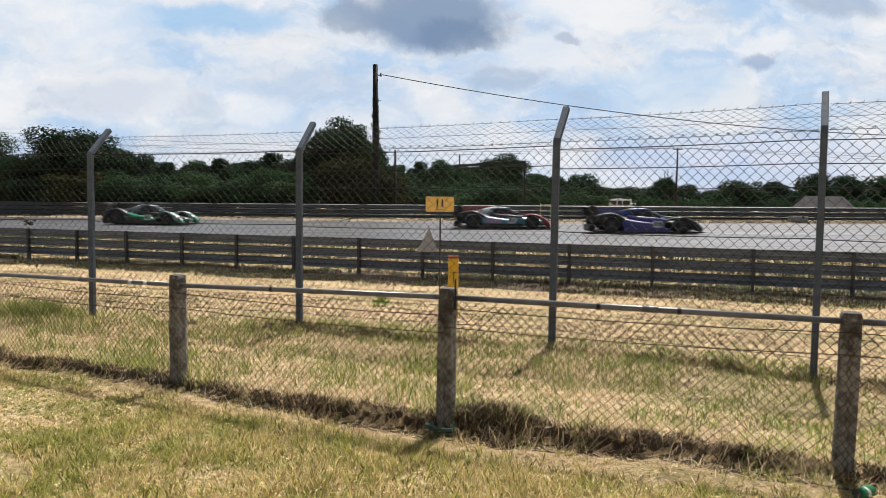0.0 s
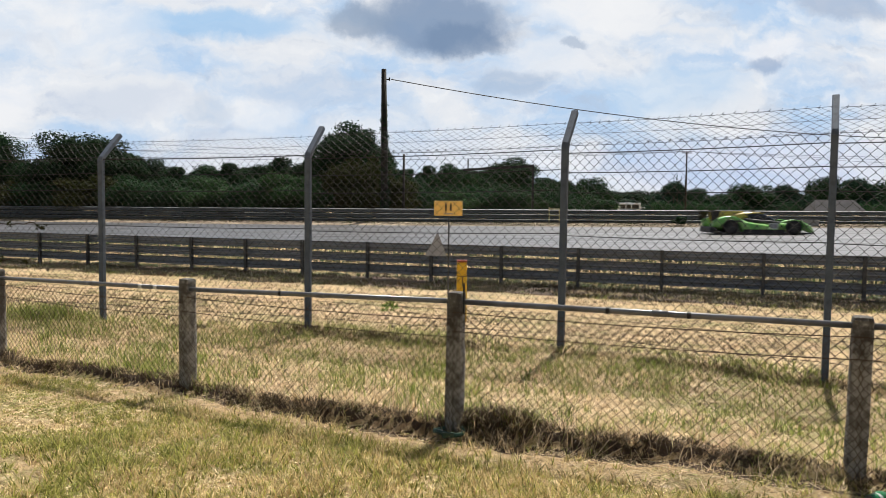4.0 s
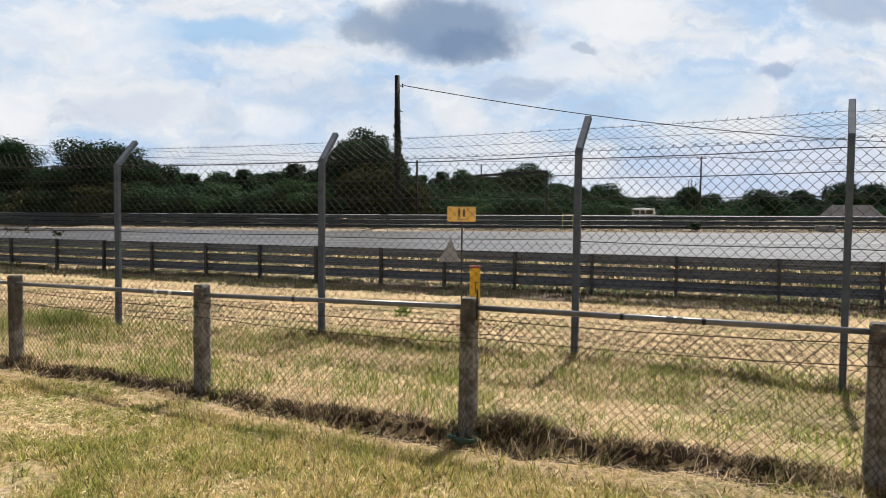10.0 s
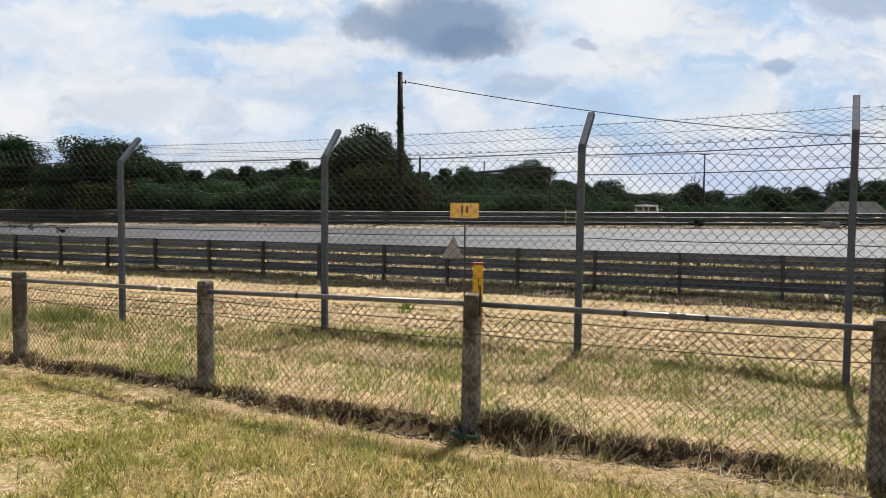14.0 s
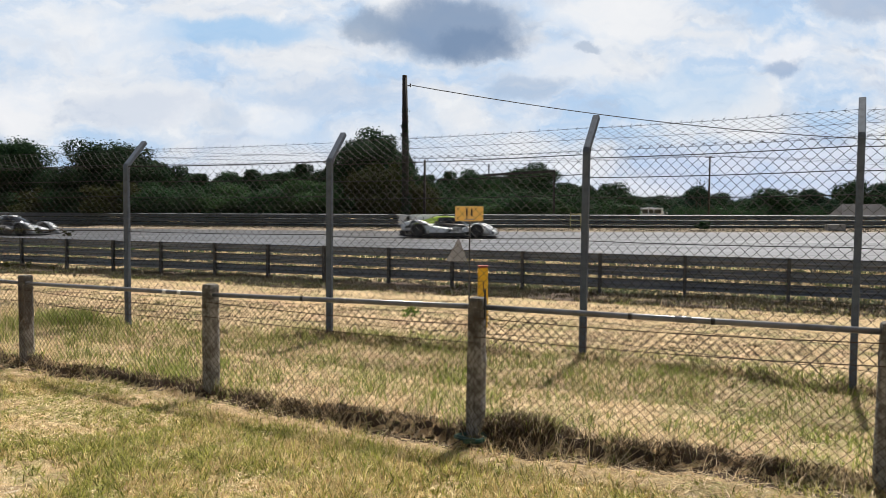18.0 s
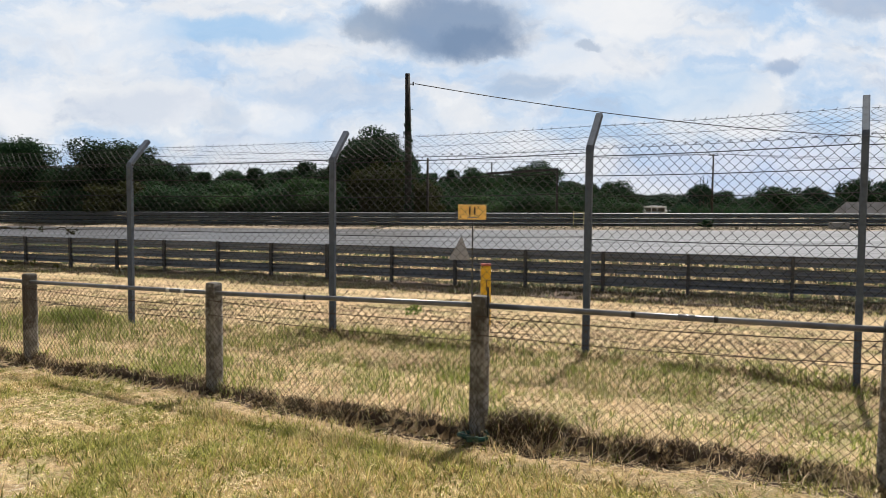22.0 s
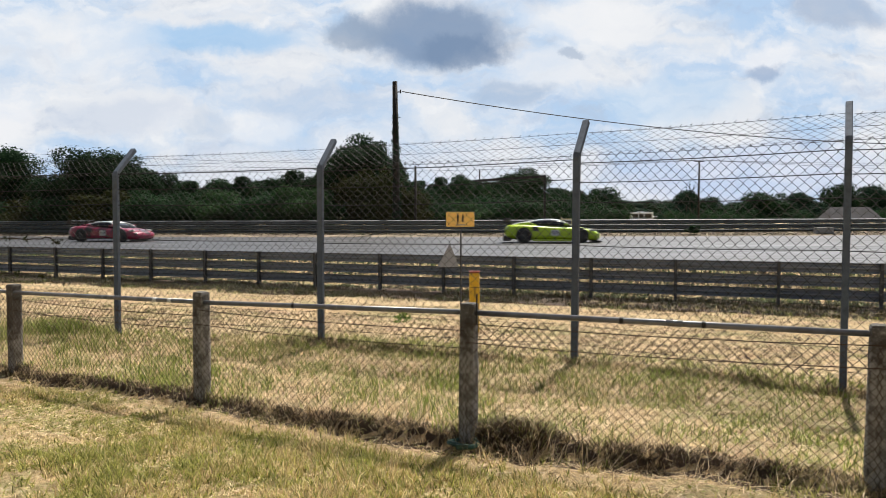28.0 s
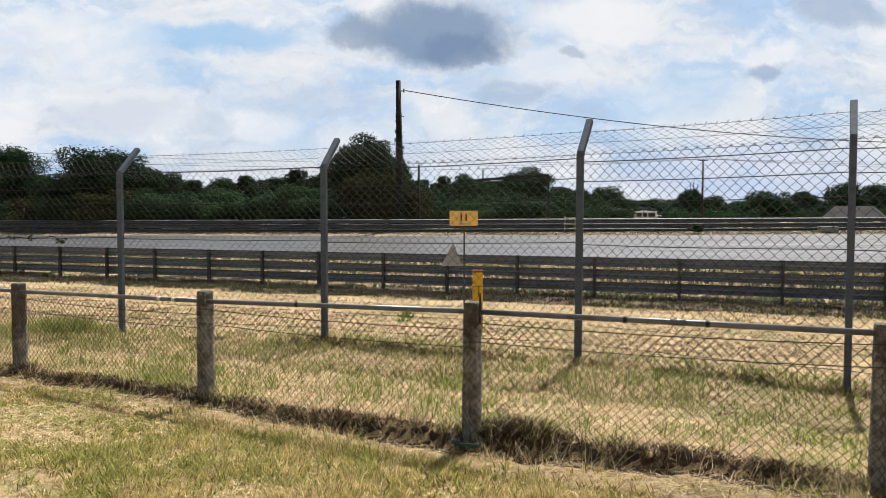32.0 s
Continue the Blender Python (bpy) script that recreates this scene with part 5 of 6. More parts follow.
    x, y, thick = x[keep], y[keep], thick[keep]
    bx, by, who = tufts(x, y, 5, 0.022)
    tall = (0.04 + 0.12 * rng.random(len(x)) * step(0.30, 0.60, thick))[who]
    put("rough_grass", bx, by, tall, 0.0030, 0.45, M["blade_green"], "rough green tufts between the fences")
    x, y = rng.uniform(-8.5, 6.5, 4200), rng.uniform(4.2, 12.2, 4200)
    keep = (y > fence_y(LOW, x) + 0.1) & (y < fence_y(TALL, x) + 0.4) & seen(x, y)
    bx, by, who = tufts(x[keep], y[keep], 6, 0.05)
    put("dry_stalks", bx, by, 0.10, 0.0024, 0.6, M["blade_rough"], "dry stalks standing between the fences")
    # one lush tuft behind the low fence
    x, y = rng.normal(-5.25, 0.19, 1300), rng.normal(9.85, 0.13, 1300)
    put("lush_tuft", x, y, 0.22, 0.005, 0.5, M["blade_green"], "lush green grass tuft at the foot of the tall fence")
    # crumbs of dead sod in the straw
    x, y = rng.uniform(-9, 6.5, 12000), rng.uniform(4.2, 12.4, 12000)
    keep = (y > fence_y(LOW, x) + 0.15) & seen(x, y) & (clumps(x, y, 1.4, 71) > 0.47)
    bx, by, who = tufts(x[keep], y[keep], 6, 0.016)
    put("dead_crumbs", bx, by, 0.045, 0.003, 1.0, M["blade_dead"], "crumbs of dead brown sod in the straw")
    # the slope to the barrier
    x, y = rng.uniform(-18, 13, 150000), rng.uniform(8, 26, 150000)
    w = y + 0.37 * x
    keep = (y > fence_y(TALL, x) + 0.5) & (w < 20.2) & seen(x, y) & (rng.random(len(x)) < step(0.3, 0.75, clumps(x, y, 0.8, 8)))
    x, y = x[keep], y[keep]
    put("field_grass", x, y, 0.05, 0.0040, 0.9, M["blade_slope"], "thin straw grass on the slope to the barrier")
    x, y = rng.uniform(-17, 12, 16000), rng.uniform(8, 25, 16000)
    w = y + 0.37 * x
    keep = (y > fence_y(TALL, x) + 0.3) & (w < 19.4) & seen(x, y) & (clumps(x, y, 0.7, 77) + 0.2 * (clumps(x, y, 4.0, 78) - 0.5) > 0.50)
    bx, by, who = tufts(x[keep], y[keep], 6, 0.04)
    put("dead_tufts", bx, by, 0.045, 0.0045, 0.95, M["blade_dead"], "brown dead tufts scattered over the slope")
    # a greener fringe before the uncut strip
    x, y = rng.uniform(-17, 13, 12000), rng.uniform(8, 25, 12000)
    w = y + 0.37 * x
    keep = (w > 16.0) & (w < 18.6) & seen(x, y) & (rng.random(len(x)) < step(0.42, 0.62, clumps(x, y, 0.8, 81)) * step(16.0, 17.6, w))
    bx, by, who = tufts(x[keep], y[keep], 9, 0.08)
    put("fringe_grass", bx, by, 0.09, 0.0050, 0.7, M["blade_rough"], "yellow-green grass before the uncut strip")
    # pale straws fallen over the sod edge
    x = np.concatenate([rng.normal(0.5, 0.22, 420), rng.uniform(-6.5, 4.5, 700), rng.normal(2.2, 0.5, 300)])
    y = fence_y(LOW, x) + rng.normal(-0.09, 0.10, len(x))
    put("fallen_straws", x, y, 0.19, 0.0016, 0.95, M["blade_straw"], "pale straws fallen over the dead grass")
    x = rng.uniform(-6.5, 4.6, 2800)
    y = fence_y(LOW, x) - 0.12 - np.abs(rng.normal(0, 0.28, len(x)))
    keep = y > 3.3
    strew("straw_litter", x[keep], y[keep], 0.13, 0.0013, M["blade_straw"], "loose dry straw raked along the fence")
    # dark grass added to stand in for the far guardrail's shadow on the verge
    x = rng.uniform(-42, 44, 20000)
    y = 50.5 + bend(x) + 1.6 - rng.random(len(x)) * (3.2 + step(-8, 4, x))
    put("far_verge_grass", x, y, 0.12, 0.032, 0.6, M["blade_barrier_shaded"], "brown grass darkened as the shade under the far guardrail")
    # uncut strip under near barrier, shadow in its colour, and along the tall fence
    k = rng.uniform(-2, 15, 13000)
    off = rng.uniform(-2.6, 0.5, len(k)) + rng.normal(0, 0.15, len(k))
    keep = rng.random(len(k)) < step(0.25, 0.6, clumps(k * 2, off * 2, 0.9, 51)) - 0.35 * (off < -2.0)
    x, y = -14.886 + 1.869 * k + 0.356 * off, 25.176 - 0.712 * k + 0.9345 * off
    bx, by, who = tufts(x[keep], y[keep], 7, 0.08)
    put("barrier_grass", bx, by, 0.11, 0.008, 0.7, M["blade_barrier_shaded"], "uncut green and brown grass, darkened as shade under the guardrail")
    k = rng.uniform(-2, 15, 26000)
    off = rng.uniform(0.3, 3.4, len(k))
    x, y = -14.886 + 1.869 * k + 0.356 * off, 25.176 - 0.712 * k + 0.9345 * off
    put("verge_grass", x, y, 0.12, 0.022, 0.75, M["blade_verge"], "straw and green grass behind the guardrail")
    x = rng.uniform(-3.4, 5.4, 700)
    keep = rng.random(len(x)) < step(0.3, 0.6, clumps(x, x * 0, 1.2, 15))
    x, off, who = tufts(x[keep], rng.normal(-0.14, 0.05, keep.sum()), 16, 0.035)
    y = fence_y(TALL, x) + off - 0.22 * (clumps(x, 0 * x, 2.0, 15) - 0.5)
    put("fence_grass", x, y, 0.085, 0.0024, 0.75, M["blade_dead"], "uncut dead grass along the foot of the tall fence")


def soil():
    """Dark earth along the low fence and the guardrail, with shade in its colour."""
    xs = np.linspace(-7.4, 4.5, 420)
    r = np.random.default_rng(17)
    verts, faces = [], []
    for x in xs:
        mid = float(fence_y(LOW, x)) - 0.10 + 0.16 * float(clumps(x, 0.0, 3.2, 13) - 0.5)
        pit = math.exp(-((x - 0.55) / 0.4) ** 2) + 0.9 * math.exp(-((x - 2.1) / 0.5) ** 2)
        lo, hi = mid - 0.06 - 0.16 * pit - 0.08 * float(clumps(x, 3.0, 5.0, 19) - 0.3), mid + 0.06
        for k in range(9):
            y = lo + (hi - lo) * k / 8
            verts.append((x, y, float(height(x, y)) + 0.006 * math.sin(math.pi * k / 8) - 0.003 * (k in (0, 8))))
    for i in range(len(xs) - 1):
        for k in range(8):
            a = 9 * i + k
            faces.append((a, a + 9, a + 10, a + 1))
    # sheet before the guardrail: earth, widened to stand in for the rail's shadow
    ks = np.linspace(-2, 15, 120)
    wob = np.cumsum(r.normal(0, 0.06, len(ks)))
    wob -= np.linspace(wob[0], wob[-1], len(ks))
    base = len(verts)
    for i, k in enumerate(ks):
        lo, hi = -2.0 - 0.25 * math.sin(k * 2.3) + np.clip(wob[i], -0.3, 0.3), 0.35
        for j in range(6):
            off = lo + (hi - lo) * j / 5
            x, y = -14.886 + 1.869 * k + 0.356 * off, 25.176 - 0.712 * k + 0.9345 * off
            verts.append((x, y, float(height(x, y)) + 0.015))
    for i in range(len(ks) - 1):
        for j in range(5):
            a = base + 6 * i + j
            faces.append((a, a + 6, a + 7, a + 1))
    n = Nodes("earth_with_painted_shade")
    c = n.coord()
    fine = n.noise(c, 45.0, 5.0, 0.7)
    n.bump(fine, 1.0, 0.03)
    # earth colour taken darker to hold the shade of fence and rail
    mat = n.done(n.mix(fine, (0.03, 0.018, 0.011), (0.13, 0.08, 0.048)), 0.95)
    tagged(new("soil", raw_mesh("soil", verts, faces, mat, True)), "dark earth with painted shade along the fence and the guardrail", "soil", kind="structure")


soil()
M["blade_straw"] = blade_material("straw_litter", GREEN, ((0.62, 0.44, 0.24), (1.0, 0.83, 0.58)), 0.04, 0.03)
# uncut grass whose colours are darkened to include the guardrails' shade
M["blade_barrier_shaded"] = blade_material("uncut_shaded_grass_blades", ((0.03, 0.045, 0.012), (0.085, 0.10, 0.03)), ((0.02, 0.013, 0.008), (0.09, 0.056, 0.03)), 0.45, 0.3, 0.15)
grass()


M["weed"] = leaf_material("weed_leaves", (0.12, 0.2, 0.03), (0.26, 0.36, 0.07), (0.18, 0.25, 0.05))


def weeds():
    """A few leafy weeds in the straw."""
    for x, y, s in ((-0.62, 10.9, 0.17),):
        r = np.random.default_rng(int(abs(x) * 100))
        c = np.array([[0, 0, 0.1], [0.1, 0.05, 0.12], [-0.1, 0, 0.09], [0.02, -0.08, 0.2]]) * s / 0.24
        vs, fs = leaves(r, c, np.array([0.1, 0.09, 0.09, 0.08]) * s / 0.24, 70, 0.03)
        ob = new("weed", raw_mesh("weed", vs, fs, M["weed"]))
        ob.matrix_basis = pose(x, y, float(height(x, y)))
        tagged(ob, "small leafy green weed in dry grass", "plant", kind="stuff")


weeds()


# ---- racing cars ----
def paint(name, base, second=None, scale=2.2, cut=0.5, rough=0.3, stretch=(1, 1, 1), coat=0.5):
    """Lacquer in one colour, or in two with sharp graphic edges between them."""
    n = Nodes(name)
    col = n.mix(n.noise(n.coord(), 30.0, 2.0), base, tuple(c * 0.85 for c in base))
    if second:
        m = n.node("ShaderNodeMapping")
        m.inputs["Scale"].default_value = stretch
        n.link(n.coord(), m.inputs["Vector"])
        col = n.mix(n.remap(n.noise(m.outputs[0], scale, 2.0, 0.5, 0.6), cut - 0.015, cut + 0.015), col, second)
    n.done(col, rough)
    n.bsdf.inputs["Coat Weight"].default_value = coat
    n.bsdf.inputs["Coat Roughness"].default_value = 0.08
    return n.mat


M["carbon"] = worn("dark_carbon_fibre", (0.018, 0.018, 0.02), (0.01, 0.01, 0.011), 5.0, 0.45)
M["tyre"] = worn("black_tyre_rubber", (0.016, 0.016, 0.017), (0.03, 0.028, 0.026), 7.0, 0.85)
M["rim"] = worn("dark_alloy_rim", (0.09, 0.09, 0.095), (0.04, 0.04, 0.045), 9.0, 0.35, 0.8)
M["car_glass"] = Nodes("dark_car_glass").done((0.012, 0.014, 0.018), 0.06)
M["lamp_glass"] = Nodes("pale_headlamp_glass").done((0.75, 0.76, 0.70), 0.12)
M["plate_white"] = worn("white_number_panel", (0.75, 0.75, 0.74), (0.6, 0.6, 0.58), 9.0, 0.4)


def plate(points, y0, y1):
    """A flat outline in x and z, thick from y0 to y1."""
    bm = bmesh.new()
    a = [bm.verts.new((x, y0, z)) for x, z in points]
    b = [bm.verts.new((x, y1, z)) for x, z in points]
    bm.faces.new(a)
    bm.faces.new(b[::-1])
    n = len(points)
    for i in range(n):
        bm.faces.new((a[i], b[i], b[(i + 1) % n], a[(i + 1) % n]))
    bmesh.ops.recalc_face_normals(bm, faces=bm.faces)
    return bm


def slab(x0, x1, y0, y1, z0, z1, bevel=0.008):
    return box(bmesh.new(), x0, x1, y0, y1, z0, z1, bevel)


def wheels(car, xf, xr, track, radius, width):
    """Four wheels, each a tyre with its rim, spokes and a hub."""
    for x in (xf, xr):
        for side in (-1, 1):
            bm = bmesh.new()
            w, r = width / 2, radius
            prof = [(-w, r * 0.66), (-w, r * 0.93), (-w * 0.8, r), (w * 0.8, r), (w, r * 0.93), (w, r * 0.66)]
            rings = [[bm.verts.new((rr * math.cos(a), yy, rr * math.sin(a))) for yy, rr in prof] for a in np.linspace(0, math.tau, 25)[:-1]]
            for i, r0 in enumerate(rings):
                r1 = rings[(i + 1) % 24]
                for k in range(5):
                    bm.faces.new((r0[k], r0[k + 1], r1[k + 1], r1[k]))
            wheel = part("wheel", bm, M["tyre"], car, smooth=True, at=pose(x, side * track, radius))
            bm = bmesh.new()
            tube(bm, [(0, -w * 0.86, 0), (0, w * 0.86, 0)], r * 0.665, 24)
            part("rim", bm, M["carbon"], wheel)
            bm = bmesh.new()
            for k in range(10):
                a = k * math.tau / 10
                for sd in (side,):
                    tube(bm, [(0.03 * math.cos(a), sd * w * 0.9, 0.03 * math.sin(a)), (r * 0.62 * math.cos(a), sd * w * 0.9, r * 0.62 * math.sin(a))], 0.016, 4)
            for sd in (side,):
                tube(bm, [(0, sd * w * 0.86, 0), (0, sd * w * 0.96, 0)], 0.05, 10)
            part("spokes", bm, M["rim"], wheel)


def number_panel(car, x, y, z, w, h, lean=0.0):
    """A white panel whose number cannot be read: plain bars."""
    s = -1 if y < 0 else 1
    p = part("number_panel", slab(x - w / 2, x + w / 2, y - 0.006, y + 0.006, z - h / 2, z + h / 2, 0.003), M["plate_white"], car)
    for k in (-0.22, 0.2):
        part("bar", slab(x + k * w - w * 0.1, x + k * w + w * 0.1, y + s * 0.006, y + s * 0.010, z - h * 0.32, z + h * 0.32, 0.001), M["black"], p)


def prototype(label, body, fin, nose, accent, roof, rear=None, pod=None, end=None):
    """A closed-cockpit endurance racing prototype; +x is forward, the road is z = 0."""
    car = tagged(new("racing_car"), label, "car", group="cars on the race track")
    part("floor", slab(-2.25, 2.32, -0.93, 0.93, 0.05, 0.11, 0.02), M["carbon"], car)
    part("splitter", slab(1.95, 2.42, -0.92, 0.92, 0.06, 0.10, 0.015), M["carbon"], car)
    part("body", loft([(2.3, 0, 0.26, 0.2, 0.34), (2.1, 0, 0.33, 0.16, 0.42), (1.5, 0, 0.40, 0.12, 0.52), (0.8, 0, 0.52, 0.10, 0.60), (0.2, 0, 0.60, 0.10, 0.64), (-0.8, 0, 0.62, 0.10, 0.70), (-1.6, 0, 0.5, 0.14, 0.66), (-2.15, 0, 0.36, 0.25, 0.5)], 16), body, car, smooth=True)
    for s in (-1, 1):
        part("sidepod", loft([(0.62, s * 0.62, 0.18, 0.12, 0.36), (0.35, s * 0.68, 0.26, 0.11, 0.46), (-0.2, s * 0.69, 0.27, 0.11, 0.52), (-0.75, s * 0.70, 0.26, 0.11, 0.60), (-1.0, s * 0.72, 0.24, 0.12, 0.66)], 14), pod or body, car, smooth=True)
        fender = part("front_fender", loft([(2.34, s * 0.74, 0.15, 0.12, 0.26), (2.22, s * 0.75, 0.19, 0.11, 0.40), (2.06, s * 0.76, 0.20, 0.14, 0.52), (1.90, s * 0.76, 0.20, 0.38, 0.61), (1.72, s * 0.76, 0.20, 0.60, 0.68), (1.45, s * 0.76, 0.20, 0.695, 0.725), (1.20, s * 0.76, 0.19, 0.655, 0.71), (1.04, s * 0.76, 0.16, 0.58, 0.67), (0.92, s * 0.75, 0.10, 0.54, 0.62)], 12, 4.0), nose, car, smooth=True)
        part("headlamp", slab(2.10, 2.24, s * 0.76 - 0.11, s * 0.76 + 0.11, 0.36, 0.46, 0.03), M["lamp_glass"], fender)
        part("rear_fender", loft([(-0.75, s * 0.76, 0.15, 0.12, 0.56), (-0.95, s * 0.77, 0.18, 0.14, 0.68), (-1.08, s * 0.77, 0.20, 0.40, 0.76), (-1.25, s * 0.77, 0.21, 0.64, 0.83), (-1.48, s * 0.77, 0.21, 0.73, 0.87), (-1.72, s * 0.77, 0.21, 0.65, 0.86), (-1.9, s * 0.77, 0.20, 0.42, 0.82), (-2.05, s * 0.77, 0.20, 0.30, 0.77), (-2.3, s * 0.76, 0.18, 0.34, 0.70)], 12, 4.0), rear or body, car, smooth=True)
        part("side_skirt", slab(-0.95, 0.98, s * 0.955 - 0.015, s * 0.955 + 0.015, 0.07, 0.25, 0.008), accent, car)
        part("mirror", slab(0.66, 0.78, s * 0.60 - 0.09, s * 0.60 + 0.09, 0.70, 0.80, 0.025), accent, car)
        part("wing_endplate", plate([(-2.44, 0.62), (-2.2, 0.66), (-2.05, 0.90), (-2.02, 1.09), (-2.44, 1.11)], s * 0.90 - 0.01, s * 0.90 + 0.01), end or accent, car)
        number_panel(car, 0.45, s * 0.972, 0.41, 0.40, 0.28)
        part("exhaust_vent", slab(-1.3, -0.95, s * 0.98 - 0.006, s * 0.98 + 0.006, 0.60, 0.66, 0.003), M["carbon"], car)
    part("cockpit_surround", loft([(1.0, 0, 0.40, 0.45, 0.62), (0.5, 0, 0.58, 0.45, 0.70), (-0.2, 0, 0.60, 0.45, 0.76), (-0.7, 0, 0.52, 0.5, 0.80)], 14, 3.0), accent, car, smooth=True)
    part("canopy", loft([(0.92, 0, 0.22, 0.55, 0.62), (0.62, 0, 0.37, 0.55, 0.84), (0.28, 0, 0.42, 0.55, 1.0), (-0.15, 0, 0.42, 0.56, 1.05), (-0.55, 0, 0.39, 0.56, 1.04)], 14, 2.6), M["car_glass"], car, smooth=True)
    part("roof", loft([(0.28, 0, 0.29, 0.985, 1.012), (0.05, 0, 0.32, 0.97, 1.06), (-0.3, 0, 0.33, 0.95, 1.075), (-0.62, 0, 0.32, 0.66, 1.06), (-0.9, 0, 0.22, 0.6, 0.98), (-1.3, 0, 0.13, 0.55, 0.88), (-2.15, 0, 0.07, 0.5, 0.74)], 14, 2.8), roof, car, smooth=True)
    part("intake", slab(-0.35, -0.12, -0.13, 0.13, 1.05, 1.15, 0.03), M["carbon"], car)
    part("shark_fin", plate([(-0.42, 1.0), (-0.62, 1.10), (-2.2, 1.10), (-2.28, 0.70), (-1.0, 0.70)], -0.012, 0.012), fin, car)
    part("rear_wing", loft([(-2.0, 0, 0.90, 1.05, 1.07), (-2.12, 0, 0.90, 1.035, 1.085), (-2.4, 0, 0.90, 1.07, 1.10)], 10, 6.0), M["carbon"], car)
    for y in (-0.22, 0.22):
        part("wing_support", plate([(-2.1, 0.52), (-1.95, 0.52), (-2.05, 1.14), (-2.25, 1.14)], y - 0.012, y + 0.012), M["carbon"], car)
    part("diffuser", slab(-2.42, -2.1, -0.8, 0.8, 0.08, 0.34, 0.03), M["carbon"], car)
    part("antenna", tube(bmesh.new(), [(0.0, 0.1, 1.02), (-0.04, 0.1, 1.2)], 0.01, 5), M["carbon"], car)
    wheels(car, 1.45, -1.48, 0.80, 0.345, 0.33)
    return car


def grand_tourer(label, body, roof, accent, wing_mat, rear_engine=False, skirt=None, high=1.0):
    """A GT racing coupe; +x is forward, the road is z = 0."""
    car = tagged(new("racing_car"), label, "car", group="cars on the race track")
    tail = 0.84 if rear_engine else 0.88
    hull = [(2.32, 0, 0.62, 0.20, 0.44), (2.22, 0, 0.80, 0.13, 0.54), (1.95, 0, 0.92, 0.11, 0.65), (1.4, 0, 0.965, 0.10, 0.76), (0.9, 0, 0.95, 0.10, 0.80), (0.2, 0, 0.93, 0.10, 0.82), (-0.6, 0, 0.94, 0.10, 0.86), (-1.3, 0, 0.985, 0.10, 0.92), (-1.8, 0, 0.98, 0.14, 0.91), (-2.15, 0, 0.93, 0.2, tail), (-2.3, 0, 0.85, 0.32, tail - 0.1)]
    if rear_engine:
        hull = [(2.28, 0, 0.60, 0.20, 0.42), (2.16, 0, 0.78, 0.13, 0.54), (1.9, 0, 0.90, 0.11, 0.68), (1.4, 0, 0.96, 0.10, 0.80), (0.9, 0, 0.94, 0.10, 0.82), (0.2, 0, 0.92, 0.10, 0.82), (-0.6, 0, 0.94, 0.10, 0.85), (-1.3, 0, 0.99, 0.10, 0.92), (-1.8, 0, 0.985, 0.14, 0.90), (-2.1, 0, 0.93, 0.2, 0.82), (-2.28, 0, 0.84, 0.32, 0.70)]
    part("body", loft(hull, 22, 4.2), body, car, smooth=True)
    top = 1.17 * high
    cabin = [(1.15, 0, 0.62, 0.70, 0.80), (0.75, 0, 0.70, 0.72, 0.97), (0.35, 0, 0.68, 0.72, top - 0.05), (-0.1, 0, 0.65, 0.72, top), (-0.6, 0, 0.63, 0.74, top - 0.02), (-1.1, 0, 0.60, 0.78, top - 0.12), (-1.7, 0, 0.54, 0.8, 0.96), (-1.95, 0, 0.5, 0.8, 0.88)]
    part("window", loft(cabin, 16, 2.6), M["car_glass"], car, "dark glasshouse", smooth=True)
    part("roof", loft([(0.52, 0, 0.50, top - 0.16, top - 0.085), (0.3, 0, 0.52, top - 0.12, top - 0.02), (-0.1, 0, 0.52, top - 0.1, top + 0.012), (-0.6, 0, 0.50, top - 0.12, top - 0.005), (-1.1, 0, 0.45, top - 0.22, top - 0.10), (-1.75, 0, 0.38, 0.86, 0.97), (-2.1, 0, 0.34, 0.8, 0.87)], 14, 3.0), roof, car, smooth=True)
    for s in (-1, 1):
        part("pillar", tube(bmesh.new(), [(1.1, s * 0.63, 0.79), (0.72, s * 0.67, 0.96), (0.34, s * 0.56, top - 0.07)], 0.035, 6), roof, car, smooth=True)
        part("quarter_panel", loft([(-0.75, s * 0.66, 0.03, 0.82, 0.86), (-1.05, s * 0.63, 0.05, 0.80, 1.0), (-1.5, s * 0.58, 0.06, 0.82, 0.99), (-1.9, s * 0.54, 0.05, 0.82, 0.88)], 10, 2.6), body, car, smooth=True)
        for x, r in ((1.38, 0.395), (-1.38, 0.405)):
            bm = bmesh.new()
            y0, y1 = s * 0.955, s * 0.993
            tube(bm, [(x, y0, 0.345), (x, y1, 0.345)], r, 26)
            part("wheel_arch", bm, M["carbon"], car)
        part("side_skirt", slab(-0.95, 0.95, s * 0.965 - 0.03, s * 0.965 + 0.03, 0.07, 0.17, 0.012), skirt or M["carbon"], car)
        part("side_stripe", plate([(-0.8, 0.42), (0.9, 0.24), (0.9, 0.34), (-0.55, 0.62)], s * 0.954 - 0.008, s * 0.954 + 0.008), accent, car)
        part("air_intake", plate([(-0.95, 0.60), (-0.62, 0.56), (-0.72, 0.78), (-0.98, 0.80)], s * 0.972 - 0.008, s * 0.972 + 0.008), M["carbon"], car)
        part("headlamp", slab(1.78, 2.06, s * 0.72 - 0.12, s * 0.72 + 0.12, 0.58, 0.675, 0.035), M["lamp_glass"], car)
        part("mirror", slab(0.62, 0.78, s * 0.92 - 0.1, s * 0.92 + 0.1, 0.86, 0.96, 0.03), accent, car)
